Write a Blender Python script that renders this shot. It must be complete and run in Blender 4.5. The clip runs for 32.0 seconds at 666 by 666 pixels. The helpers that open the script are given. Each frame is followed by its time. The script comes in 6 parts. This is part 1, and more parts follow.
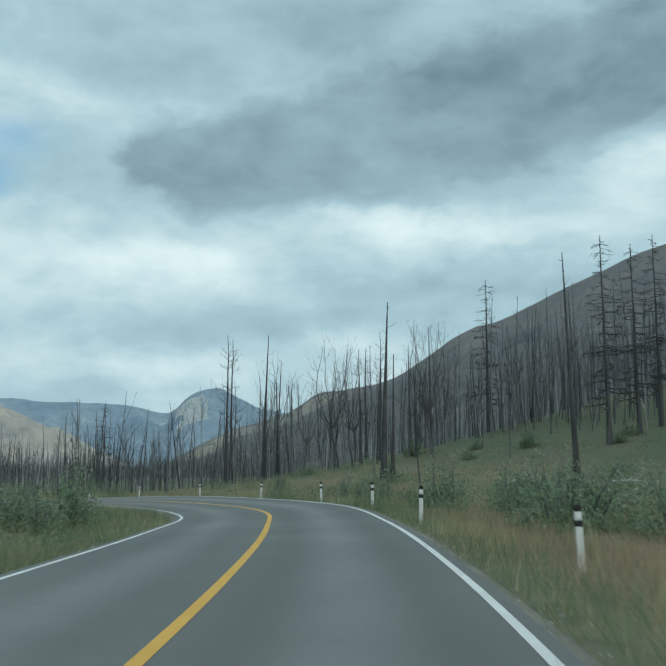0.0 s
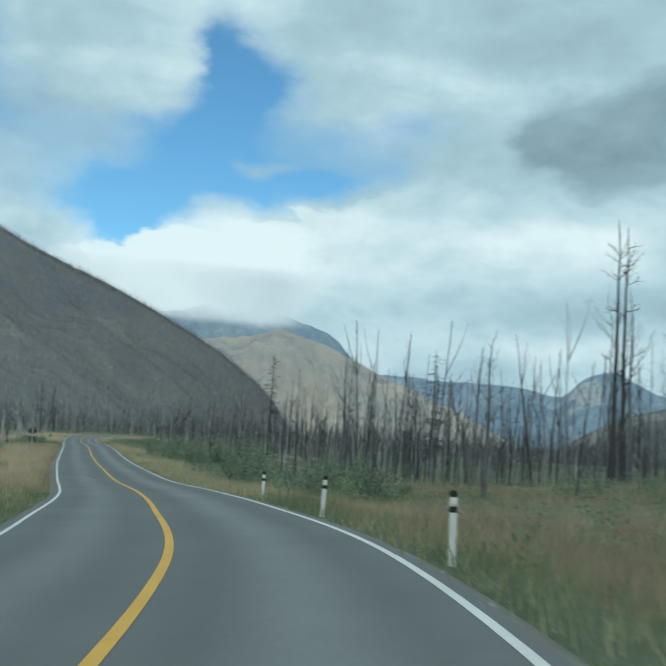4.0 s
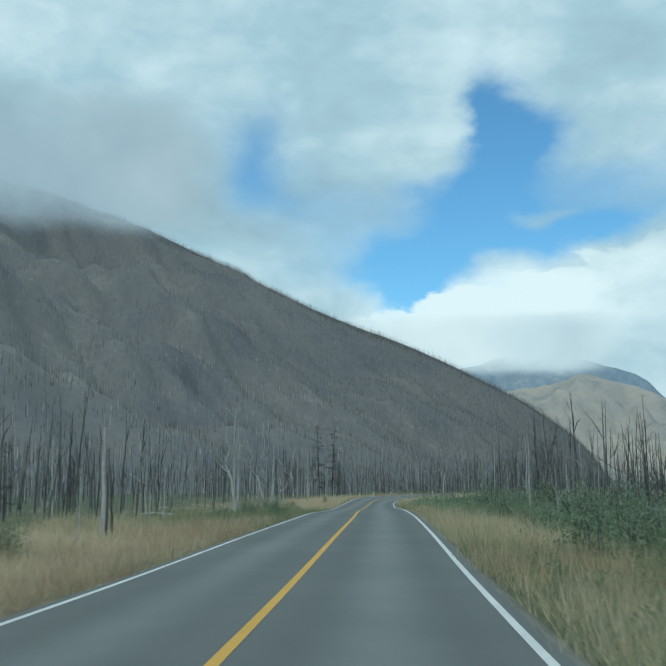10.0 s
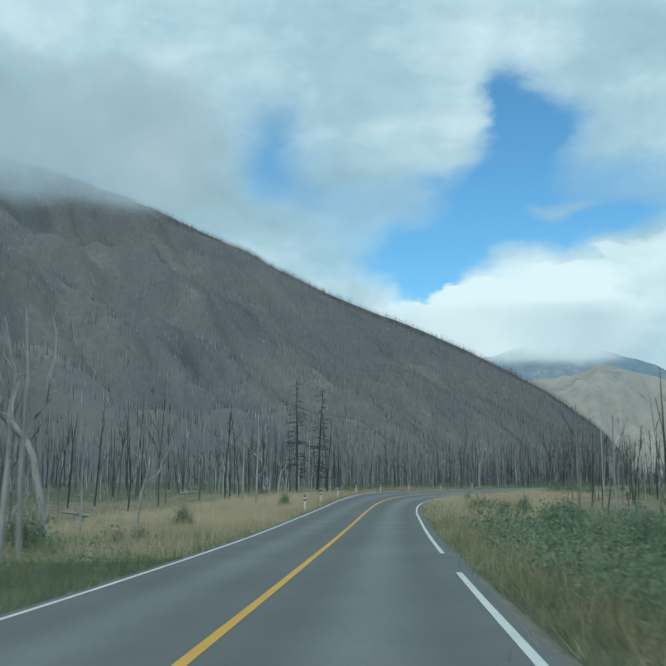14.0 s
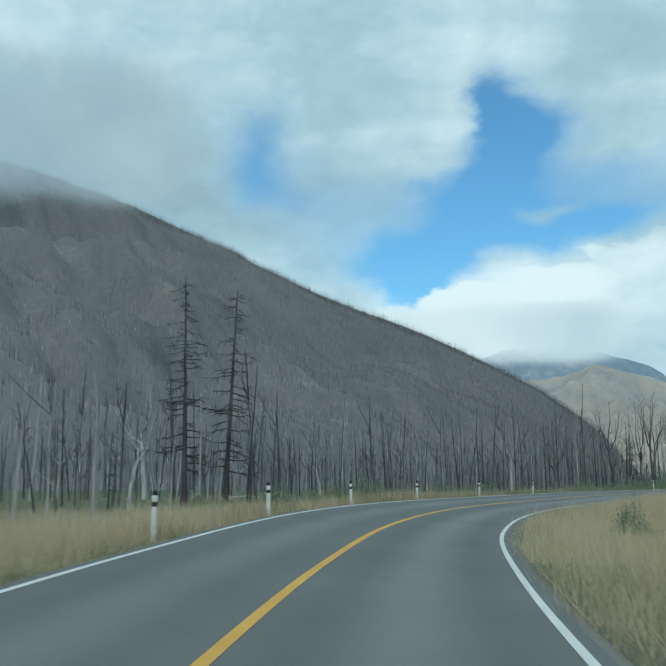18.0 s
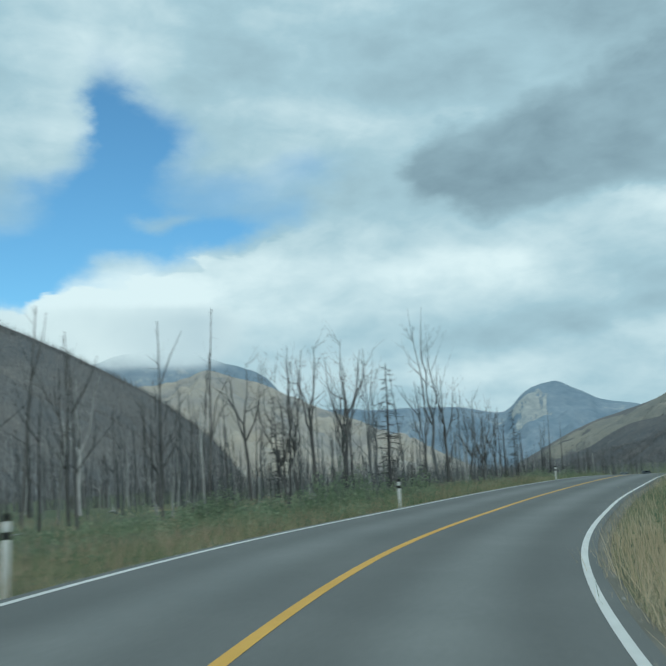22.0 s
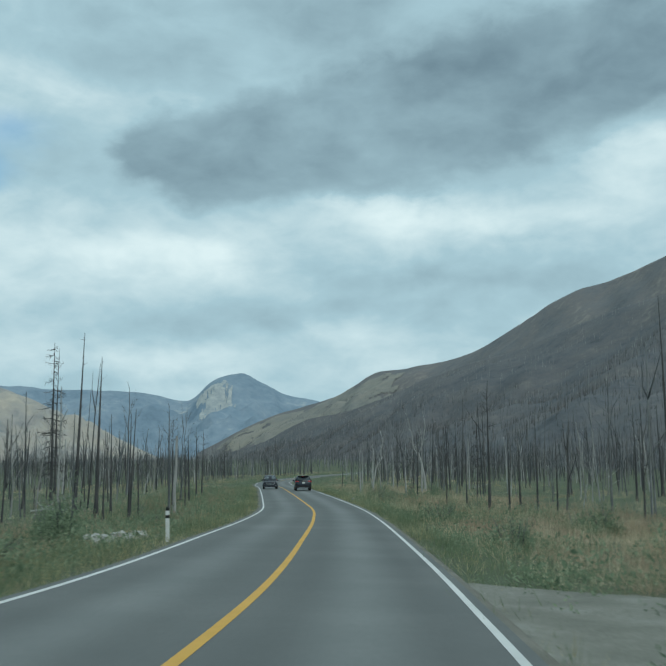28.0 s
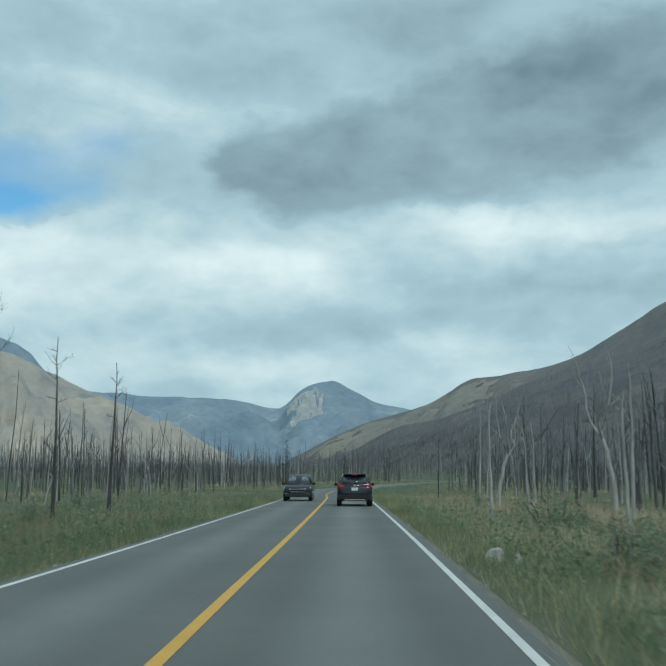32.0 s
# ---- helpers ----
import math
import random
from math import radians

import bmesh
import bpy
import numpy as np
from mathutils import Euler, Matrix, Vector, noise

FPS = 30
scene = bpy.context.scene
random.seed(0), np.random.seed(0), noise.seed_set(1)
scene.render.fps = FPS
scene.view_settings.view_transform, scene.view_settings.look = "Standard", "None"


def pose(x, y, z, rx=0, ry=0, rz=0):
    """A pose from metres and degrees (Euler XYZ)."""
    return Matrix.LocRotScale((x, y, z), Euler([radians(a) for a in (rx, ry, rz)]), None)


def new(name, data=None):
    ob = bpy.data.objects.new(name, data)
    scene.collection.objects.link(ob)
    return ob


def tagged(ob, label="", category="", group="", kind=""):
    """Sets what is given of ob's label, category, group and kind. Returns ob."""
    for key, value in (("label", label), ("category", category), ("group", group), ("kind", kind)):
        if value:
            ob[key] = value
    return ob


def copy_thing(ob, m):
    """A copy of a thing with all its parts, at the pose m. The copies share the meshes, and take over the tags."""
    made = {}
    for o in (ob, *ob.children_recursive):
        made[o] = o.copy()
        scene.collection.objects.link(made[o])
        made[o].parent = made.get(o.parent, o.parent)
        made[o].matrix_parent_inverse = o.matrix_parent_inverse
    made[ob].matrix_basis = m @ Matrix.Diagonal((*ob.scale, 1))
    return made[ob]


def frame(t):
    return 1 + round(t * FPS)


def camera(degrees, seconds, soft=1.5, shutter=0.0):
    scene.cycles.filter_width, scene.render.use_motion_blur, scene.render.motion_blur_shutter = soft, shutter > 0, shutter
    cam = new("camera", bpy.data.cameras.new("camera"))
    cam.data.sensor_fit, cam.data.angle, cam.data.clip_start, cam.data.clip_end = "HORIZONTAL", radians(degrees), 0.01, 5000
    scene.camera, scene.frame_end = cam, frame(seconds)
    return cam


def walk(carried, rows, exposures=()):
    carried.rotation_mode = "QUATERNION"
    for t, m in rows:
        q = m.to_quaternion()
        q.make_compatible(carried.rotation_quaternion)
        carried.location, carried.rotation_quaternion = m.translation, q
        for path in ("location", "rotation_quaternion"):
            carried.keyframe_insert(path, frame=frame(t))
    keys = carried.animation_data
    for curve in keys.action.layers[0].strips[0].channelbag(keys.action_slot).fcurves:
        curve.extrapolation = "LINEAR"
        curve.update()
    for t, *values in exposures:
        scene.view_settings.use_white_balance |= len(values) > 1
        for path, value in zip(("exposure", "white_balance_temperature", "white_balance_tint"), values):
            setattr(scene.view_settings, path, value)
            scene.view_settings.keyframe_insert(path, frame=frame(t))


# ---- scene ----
cam = camera(39.90, 32.0, 1.6, 0.4)
# seconds, x, y, z, tilt, lean, turn
PATH = (
    (0.0, 0.19, 0.69, 3.136, 98.51, 0.05, -0.22),
    (0.5, 0.56, 6.95, 3.182, 98.66, -0.17, 0.66),
    (1.0, 0.77, 13.18, 3.202, 98.54, -0.04, 2.27),
    (1.5, 0.70, 19.36, 3.205, 98.37, -0.45, 4.28),
    (2.0, 0.37, 25.49, 3.187, 98.19, -1.63, 6.31),
    (2.5, -0.21, 31.58, 3.162, 97.92, -2.85, 9.43),
    (3.0, -1.15, 37.62, 3.106, 97.34, -3.76, 13.67),
    (3.5, -2.64, 43.59, 3.026, 96.81, -3.77, 18.40),
    (4.0, -4.66, 49.47, 2.939, 96.70, -3.74, 23.69),
    (4.5, -7.22, 55.22, 2.861, 97.05, -4.04, 29.30),
    (5.0, -10.24, 60.81, 2.764, 97.18, -3.79, 33.27),
    (5.5, -13.68, 66.23, 2.618, 97.23, -3.44, 36.82),
    (6.0, -17.47, 71.46, 2.413, 97.22, -3.10, 40.32),
    (6.5, -21.58, 76.53, 2.170, 97.23, -2.76, 43.46),
    (7.0, -25.93, 81.47, 1.923, 97.59, -2.31, 44.73),
    (7.5, -30.34, 86.44, 1.716, 98.01, -1.69, 44.84),
    (8.0, -34.74, 91.52, 1.580, 98.61, -0.78, 44.27),
    (8.5, -39.11, 96.74, 1.515, 99.53, -0.49, 43.49),
    (9.0, -43.48, 102.10, 1.493, 100.21, -0.55, 42.84),
    (9.5, -47.90, 107.55, 1.476, 100.12, -0.35, 42.71),
    (10.0, -52.38, 113.08, 1.460, 99.72, 0.04, 42.56),
    (10.5, -56.90, 118.74, 1.441, 99.56, 0.21, 42.40),
    (11.0, -61.48, 124.51, 1.447, 99.67, 0.36, 42.36),
    (11.5, -66.18, 130.36, 1.481, 99.88, 0.53, 42.66),
    (12.0, -71.01, 136.27, 1.531, 100.06, 0.21, 42.99),
    (12.5, -75.96, 142.22, 1.570, 99.90, -0.57, 43.17),
    (13.0, -80.96, 148.19, 1.587, 99.72, -1.55, 43.30),
    (13.5, -85.97, 154.16, 1.580, 99.57, -1.53, 43.27),
    (14.0, -90.94, 160.10, 1.543, 99.15, -0.51, 43.47),
    (14.5, -95.84, 165.98, 1.482, 98.71, -0.22, 43.78),
    (15.0, -100.66, 171.78, 1.392, 98.61, -0.53, 43.85),
    (15.5, -105.40, 177.46, 1.295, 98.61, -0.88, 43.86),
    (16.0, -110.05, 183.04, 1.212, 98.65, -1.19, 43.84),
    (16.5, -114.63, 188.49, 1.155, 98.77, -1.29, 43.82),
    (17.0, -119.11, 193.84, 1.128, 98.91, -0.56, 43.74),
    (17.5, -123.49, 199.14, 1.125, 99.12, 0.07, 43.57),
    (18.0, -127.76, 204.41, 1.158, 99.50, 0.17, 42.86),
    (18.5, -131.93, 209.70, 1.227, 99.65, 0.43, 41.57),
    (19.0, -135.89, 215.08, 1.308, 99.82, 1.15, 39.86),
    (19.5, -139.61, 220.59, 1.373, 99.76, 1.77, 37.79),
    (20.0, -143.07, 226.22, 1.422, 99.60, 2.65, 35.50),
    (20.5, -146.23, 232.00, 1.472, 99.63, 3.48, 32.67),
    (21.0, -149.01, 237.94, 1.532, 99.63, 3.76, 28.70),
    (21.5, -151.35, 244.06, 1.602, 99.55, 3.53, 23.90),
    (22.0, -153.21, 250.42, 1.680, 99.29, 3.15, 19.18),
    (22.5, -154.51, 257.03, 1.766, 99.34, 2.56, 14.28),
    (23.0, -155.29, 263.90, 1.861, 99.60, 2.38, 9.70),
    (23.5, -155.62, 270.96, 1.963, 99.71, 2.39, 6.01),
    (24.0, -155.55, 278.13, 2.068, 99.85, 2.33, 3.04),
    (24.5, -155.22, 285.36, 2.180, 100.08, 2.15, 1.10),
    (25.0, -154.78, 292.57, 2.290, 100.17, 1.03, 0.10),
    (25.5, -154.36, 299.74, 2.394, 99.97, -0.35, -0.59),
    (26.0, -153.89, 306.85, 2.486, 99.81, -0.40, -0.73),
    (26.5, -153.40, 313.89, 2.542, 99.55, -0.22, -0.76),
    (27.0, -152.91, 320.89, 2.543, 99.18, -0.07, -0.73),
    (27.5, -152.44, 327.85, 2.466, 98.71, 0.14, -0.60),
    (28.0, -152.00, 334.81, 2.295, 97.97, 0.56, -0.28),
    (28.5, -151.61, 341.80, 2.050, 97.30, 1.60, 0.13),
    (29.0, -151.28, 348.84, 1.784, 97.06, 2.00, 1.09),
    (29.5, -151.06, 355.91, 1.558, 97.61, 2.52, 2.15),
    (30.0, -150.97, 363.02, 1.375, 98.25, 2.49, 3.05),
    (30.5, -151.01, 370.14, 1.219, 98.26, 1.73, 3.48),
    (31.0, -151.12, 377.23, 1.081, 98.15, 0.44, 3.77),
    (31.5, -151.27, 384.29, 0.960, 98.30, -0.43, 4.36),
    (32.0, -151.43, 391.35, 0.853, 98.57, -0.23, 5.40),
)
walk(cam, [(t, pose(x, y, z, rx, ry, rz)) for t, x, y, z, rx, ry, rz in PATH], ((0, 0.02, 6130, 8), (3, 0.02, 6110, 8), (6, 0.13, 5900, 6), (8, 0.11, 5900, 6), (9, 0.05, 5900, 6), (20, 0.05, 5900, 6), (23, 0.0, 6050, 7), (32, 0.0, 6110, 8)))

# ---- world and light ----
def mix_nodes(nt, kind, *ins, op=None):
    n = nt.nodes.new(kind)
    if op:
        n.operation = op
    for k, v in enumerate(ins):
        if v is None:
            continue
        if hasattr(v, "is_linked"):
            nt.links.new(v, n.inputs[k])
        else:
            n.inputs[k].default_value = v
    return n.outputs[0] if kind != "ShaderNodeVectorMath" or op not in ("DOT_PRODUCT", "LENGTH") else n.outputs[1]


# cloud forms by direction: azimuth to the left of +y and elevation in degrees, their half widths, and weight
CLOUD_TONE = (
    (-10, 25, 14, 4.6, -0.14), (2, 27, 12, 4.2, -0.19), (-18, 28, 8, 5, -0.04), (14, 24, 5, 3, -0.12),
    (-8, 11.4, 9, 0.9, -0.2), (0, 9.2, 8, 0.9, -0.2), (57, 18.5, 8, 3.4, -0.36), (8, 13.0, 7, 1.4, 0.24), (-9, 14.8, 9, 1.1, 0.28), (16, 22, 3.5, 1.6, 0.08),
    (11, 6.4, 5, 1.0, 0.3), (30, 10.6, 9, 2.2, 0.34), (37, 10.4, 3, 1.5, 0.22), (-20, 17.4, 4, 1.4, 0.25), (5, 30, 5, 2.5, 0.15),
)
CLOUD_DARK = ((8.5, 18.4, 4.6, 2.5, 0.9), (2, 19.4, 4.5, 3.4, 0.8), (-5, 21.3, 5, 4.0, 0.85), (-13, 22, 6, 4.2, 0.85), (-22, 24.5, 6, 4.4, 0.9), (-4, 16.9, 3, 0.8, 0.3), (11.5, 19.6, 2.6, 1.7, 0.5))
CLOUD_GAP = (
    (32.6, 23.2, 1.5, 2.0, 0.85), (31, 20.8, 3.2, 2.4, 1.2), (34, 17.4, 3.4, 2.3, 1.2), (37.5, 13.6, 2.3, 1.8, 1.0), (29, 16.3, 3.4, 1.6, 1.0),
    (25.5, 15.8, 2.6, 1.0, 0.8), (25, 18.4, 2.4, 1.2, 0.5), (47.5, 20.4, 2.4, 2.8, 0.75), (43, 18, 4.5, 1.8, 0.42), (42, 14.5, 4, 2.4, 0.42),
    (19.5, 19.4, 2.8, 1.2, 0.5), (21.5, 17.0, 2.2, 1.1, 0.5), (30.0, 16.1, 1.7, 0.6, -0.85), (28.4, 16.8, 1.6, 0.5, -0.5), (36, 22, 2, 2, -0.35), (38.4, 12.4, 2.4, 1.3, 0.6), (34.6, 13.8, 2.4, 1.3, 0.6), (30.8, 14.9, 2.4, 1.0, 0.5),
)


def make_sky():
    world = bpy.data.worlds.new("sky")
    scene.world = world
    world.use_nodes = True
    nt = world.node_tree
    nt.nodes.clear()
    m = lambda op, *a: mix_nodes(nt, "ShaderNodeMath", *a, op=op)
    v = lambda op, *a: mix_nodes(nt, "ShaderNodeVectorMath", *a, op=op)
    way = nt.nodes.new("ShaderNodeTexCoord").outputs["Generated"]
    sep = nt.nodes.new("ShaderNodeSeparateXYZ")
    nt.links.new(way, sep.inputs[0])
    x, y, z = sep.outputs
    az = m("MULTIPLY", m("ARCTAN2", m("MULTIPLY", x, -1.0), y), 57.2958)
    el = m("MULTIPLY", m("ARCSINE", z), 57.2958)

    def noise_at(sx, sy, detail, rough, dist=0.0, off=0.0):
        c = nt.nodes.new("ShaderNodeCombineXYZ")
        nt.links.new(m("MULTIPLY", az, sx), c.inputs[0])
        nt.links.new(m("MULTIPLY", el, sy), c.inputs[1])
        c.inputs[2].default_value = off
        n = nt.nodes.new("ShaderNodeTexNoise")
        n.inputs["Scale"].default_value, n.inputs["Detail"].default_value = 1.0, detail
        n.inputs["Roughness"].default_value, n.inputs["Distortion"].default_value = rough, dist
        nt.links.new(c.outputs[0], n.inputs["Vector"])
        return n.outputs["Fac"], n.outputs["Color"]

    warp = v("MULTIPLY", v("SUBTRACT", noise_at(0.16, 0.26, 6, 0.56)[1], (0.5, 0.5, 0.5)), (6.0, 3.6, 0.0))
    place = nt.nodes.new("ShaderNodeCombineXYZ")
    nt.links.new(az, place.inputs[0])
    nt.links.new(el, place.inputs[1])
    place = v("ADD", place.outputs[0], warp)

    def forms(rows):
        total = None
        for a, e, sa, se, wt in rows:
            d = v("MULTIPLY", v("SUBTRACT", place, (a, e, 0)), (1 / sa, 1 / se, 0))
            g = m("MULTIPLY", m("EXPONENT", m("MULTIPLY", v("DOT_PRODUCT", d, d), -0.8)), wt)
            total = g if total is None else m("ADD", total, g)
        return total

    fine = noise_at(0.105, 0.2, 6, 0.5, 0.25, 3.0)[0]
    tone = m("ADD", m("ADD", forms(CLOUD_TONE), 0.66), m("MULTIPLY", m("SUBTRACT", fine, 0.5), 0.85))
    puff = noise_at(0.34, 0.62, 5, 0.55, 0.4, 7.0)[0]
    edge = nt.nodes.new("ShaderNodeMapRange")
    edge.interpolation_type = "SMOOTHSTEP"
    edge.inputs[1].default_value, edge.inputs[2].default_value = 0.3, 0.8
    nt.links.new(m("ADD", forms(CLOUD_DARK), m("MULTIPLY", m("SUBTRACT", puff, 0.5), 0.75)), edge.inputs[0])
    tone = m("SUBTRACT", tone, m("MULTIPLY", edge.outputs[0], 0.36))
    tone = m("ADD", tone, m("MULTIPLY", m("SUBTRACT", puff, 0.5), 0.28))
    ramp = nt.nodes.new("ShaderNodeValToRGB")
    ramp.color_ramp.elements[0].color = (0.178, 0.262, 0.302, 1)
    ramp.color_ramp.elements[1].color = (0.76, 0.88, 0.855, 1)
    mid = ramp.color_ramp.elements.new(0.6)
    mid.color = (0.41, 0.575, 0.615, 1)
    gap = m("ADD", forms(CLOUD_GAP), m("MULTIPLY", m("SUBTRACT", fine, 0.55), 0.6))
    mask = nt.nodes.new("ShaderNodeMapRange")
    mask.interpolation_type = "SMOOTHSTEP"
    mask.inputs[1].default_value, mask.inputs[2].default_value = 0.02, 1.05
    nt.links.new(gap, mask.inputs[0])
    # the white bank under the gap, with a billowing upper edge
    billow = noise_at(0.3, 0.5, 5, 0.55, 0.6, 12.0)[0]
    crest = m("ADD", m("MULTIPLY_ADD", m("SUBTRACT", 40.0, az), 0.235, 11.0), m("MULTIPLY", m("SUBTRACT", billow, 0.5), 3.4))
    bank = nt.nodes.new("ShaderNodeMapRange")
    bank.interpolation_type = "SMOOTHSTEP"
    bank.inputs[1].default_value, bank.inputs[2].default_value = -0.08, 0.34
    nt.links.new(m("SUBTRACT", crest, el), bank.inputs[0])
    reach = m("EXPONENT", m("MULTIPLY", m("POWER", m("ABSOLUTE", m("DIVIDE", m("SUBTRACT", az, 32.0), 11.0)), 4.0), -1.0))
    inside = m("MULTIPLY", bank.outputs[0], reach)
    white = m("MULTIPLY", inside, m("EXPONENT", m("MULTIPLY", m("POWER", m("DIVIDE", m("SUBTRACT", crest, m("ADD", el, 0.8)), 2.6), 2.0), -1.0)))
    tone = m("ADD", tone, m("MULTIPLY", white, 0.15))
    nt.links.new(tone, ramp.inputs[0])
    open_sky = m("MULTIPLY", mask.outputs[0], m("SUBTRACT", 1.0, inside))
    sky = nt.nodes.new("ShaderNodeTexSky")
    sky.sky_type, sky.sun_disc = "NISHITA", False
    sky.sun_elevation, sky.sun_rotation = radians(SUN_UP), radians(SUN_TURN)
    clear = v("MULTIPLY", sky.outputs[0], (0.074, 0.124, 0.132))
    blend = nt.nodes.new("ShaderNodeMix")
    blend.data_type = "RGBA"
    nt.links.new(open_sky, blend.inputs[0])
    nt.links.new(ramp.outputs[0], blend.inputs[6])
    nt.links.new(clear, blend.inputs[7])
    back = nt.nodes.new("ShaderNodeBackground")
    nt.links.new(blend.outputs[2], back.inputs[0])
    back.inputs[1].default_value = 1.0
    out = nt.nodes.new("ShaderNodeOutputWorld")
    nt.links.new(back.outputs[0], out.inputs[0])


SUN_UP, SUN_TURN = 42, 150
make_sky()
sun = new("sun", bpy.data.lights.new("sun", "SUN"))
sun.data.energy, sun.data.angle, sun.data.color = 0.9, radians(14), (1, 0.95, 0.87)
sun.matrix_world = pose(0, 0, 300, 90 - SUN_UP, 0, 180 - SUN_TURN)


# ---- materials ----
def material(name, colors, scale=1.0, rough=0.85, bump=0.0, bump_scale=None, metal=0.0, stretch=(1, 1, 1), island=0.0, detail=6, fine=None, space="Object"):
    """Colours over a noise of that scale per metre, a second finer noise over it, and relief."""
    mat = bpy.data.materials.new(name)
    mat.use_nodes = True
    nt = mat.node_tree
    b = nt.nodes["Principled BSDF"]
    b.inputs["Roughness"].default_value, b.inputs["Metallic"].default_value = rough, metal
    b.inputs["Specular IOR Level"].default_value = 0.3
    co = nt.nodes.new("ShaderNodeTexCoord").outputs[space]
    mp = nt.nodes.new("ShaderNodeMapping")
    mp.inputs["Scale"].default_value = stretch
    nt.links.new(co, mp.inputs[0])

    def tex(s, d=detail):
        n = nt.nodes.new("ShaderNodeTexNoise")
        n.inputs["Scale"].default_value, n.inputs["Detail"].default_value, n.inputs["Roughness"].default_value = s, d, 0.6
        nt.links.new(mp.outputs[0], n.inputs["Vector"])
        return n.outputs["Fac"]

    m = lambda op, *a: mix_nodes(nt, "ShaderNodeMath", *a, op=op)
    f = m("ADD", m("MULTIPLY", tex(scale), 0.65), m("MULTIPLY", tex(fine or scale * 9, 3), 0.35))
    f = m("MULTIPLY_ADD", m("SUBTRACT", f, 0.5), 2.4, 0.5)
    if island:
        g = nt.nodes.new("ShaderNodeNewGeometry").outputs["Random Per Island"]
        f = m("ADD", f, m("MULTIPLY", m("SUBTRACT", g, 0.5), island))
    ramp = nt.nodes.new("ShaderNodeValToRGB")
    el = ramp.color_ramp.elements
    for k, c in enumerate(colors):
        e = el[k] if k < 2 else el.new(0.5)
        e.color = (*c, 1)
    n = len(colors)
    while len(el) > n:
        el.remove(el[-1])
    for k in range(n):
        el[k].position = k / max(1, n - 1)
        el[k].color = (*colors[k], 1)
    nt.links.new(f, ramp.inputs[0])
    nt.links.new(ramp.outputs[0], b.inputs["Base Color"])
    if bump:
        bp = nt.nodes.new("ShaderNodeBump")
        bp.inputs["Strength"].default_value, bp.inputs["Distance"].default_value = 1.0, bump
        nt.links.new(tex(bump_scale or scale * 6), bp.inputs["Height"])
        nt.links.new(bp.outputs[0], b.inputs["Normal"])
    return mat


def across_wear_glare(mat, tracks):
    """Lighter strips along the road, from wear and painted-in windscreen glare, by the offset from its middle kept on
    the mesh.
    """
    nt = mat.node_tree
    b = nt.nodes["Principled BSDF"]
    src = b.inputs["Base Color"].links[0].from_socket
    at = nt.nodes.new("ShaderNodeAttribute")
    at.attribute_name = "across"
    m = lambda op, *a: mix_nodes(nt, "ShaderNodeMath", *a, op=op)
    total = None
    for mid, half, wt in tracks:
        d = m("DIVIDE", m("SUBTRACT", at.outputs["Fac"], mid), half)
        g = m("MULTIPLY", m("EXPONENT", m("MULTIPLY", m("MULTIPLY", d, d), -1.0)), wt)
        total = g if total is None else m("ADD", total, g)
    n = nt.nodes.new("ShaderNodeVectorMath")
    n.operation = "SCALE"
    nt.links.new(src, n.inputs[0])
    nt.links.new(m("ADD", total, 0.94), n.inputs["Scale"])
    nt.links.new(n.outputs[0], b.inputs["Base Color"])


ASPHALT = material("asphalt", [(0.138, 0.145, 0.14), (0.163, 0.169, 0.162), (0.198, 0.203, 0.193)], 0.25, 0.8, 0.004, 60, fine=14)
# Lane wear; the strip at -1.5 also has windscreen reflection painted into it.
across_wear_glare(ASPHALT, ((1.5, 0.5, 0.24), (-1.5, 0.5, 0.3), (2.25, 0.3, -0.08), (0.7, 0.3, -0.06), (-0.65, 0.35, -0.1), (-2.35, 0.3, -0.1)))
GRAVEL = material("gravel", [(0.125, 0.12, 0.098), (0.19, 0.182, 0.152), (0.28, 0.265, 0.23)], 0.8, 0.95, 0.02, 14, fine=25)
DIRT = material("pale_dirt", [(0.13, 0.13, 0.105), (0.22, 0.215, 0.18), (0.36, 0.35, 0.31)], 0.7, 0.95, 0.03, 9, fine=18)
WHITE_LINE = material("white_road_paint", [(0.58, 0.58, 0.55), (0.80, 0.79, 0.76)], 0.7, 0.7, 0.002, 40)
YELLOW_LINE = material("yellow_road_paint", [(0.62, 0.34, 0.06), (0.78, 0.45, 0.09)], 0.7, 0.7, 0.002, 40)
SOIL = material("meadow_soil", [(0.065, 0.085, 0.05), (0.135, 0.14, 0.088), (0.09, 0.12, 0.068), (0.20, 0.17, 0.12)], 0.11, 0.95, 0.15, 2.5, fine=5.0)
# Air haze over this slope is put into its bluish rock tones.
ROCK_A = material("burnt_slope", [(0.095, 0.105, 0.114), (0.148, 0.154, 0.158), (0.184, 0.18, 0.173), (0.26, 0.247, 0.224)], 0.009, 0.95, 2.5, 0.05, stretch=(1, 1, 0.3), fine=0.16)
ROCK_R = material("brown_slope", [(0.10, 0.112, 0.122), (0.165, 0.168, 0.172), (0.20, 0.188, 0.18), (0.31, 0.29, 0.255)], 0.011, 0.95, 2.5, 0.05, fine=0.09)
ROCK_F = material("dark_foothill", [(0.062, 0.071, 0.08), (0.12, 0.126, 0.133), (0.152, 0.148, 0.146), (0.25, 0.23, 0.205)], 0.016, 0.95, 2.5, 0.05, fine=0.12)
# Tan grass; sunlit patches and distance haze are painted into the pale tones.
ROCK_B = material("hazed_sunlit_tan", [(0.21, 0.23, 0.24), (0.36, 0.345, 0.32), (0.44, 0.40, 0.34), (0.60, 0.54, 0.43)], 0.006, 0.95, 8.0, 0.02, fine=0.03)
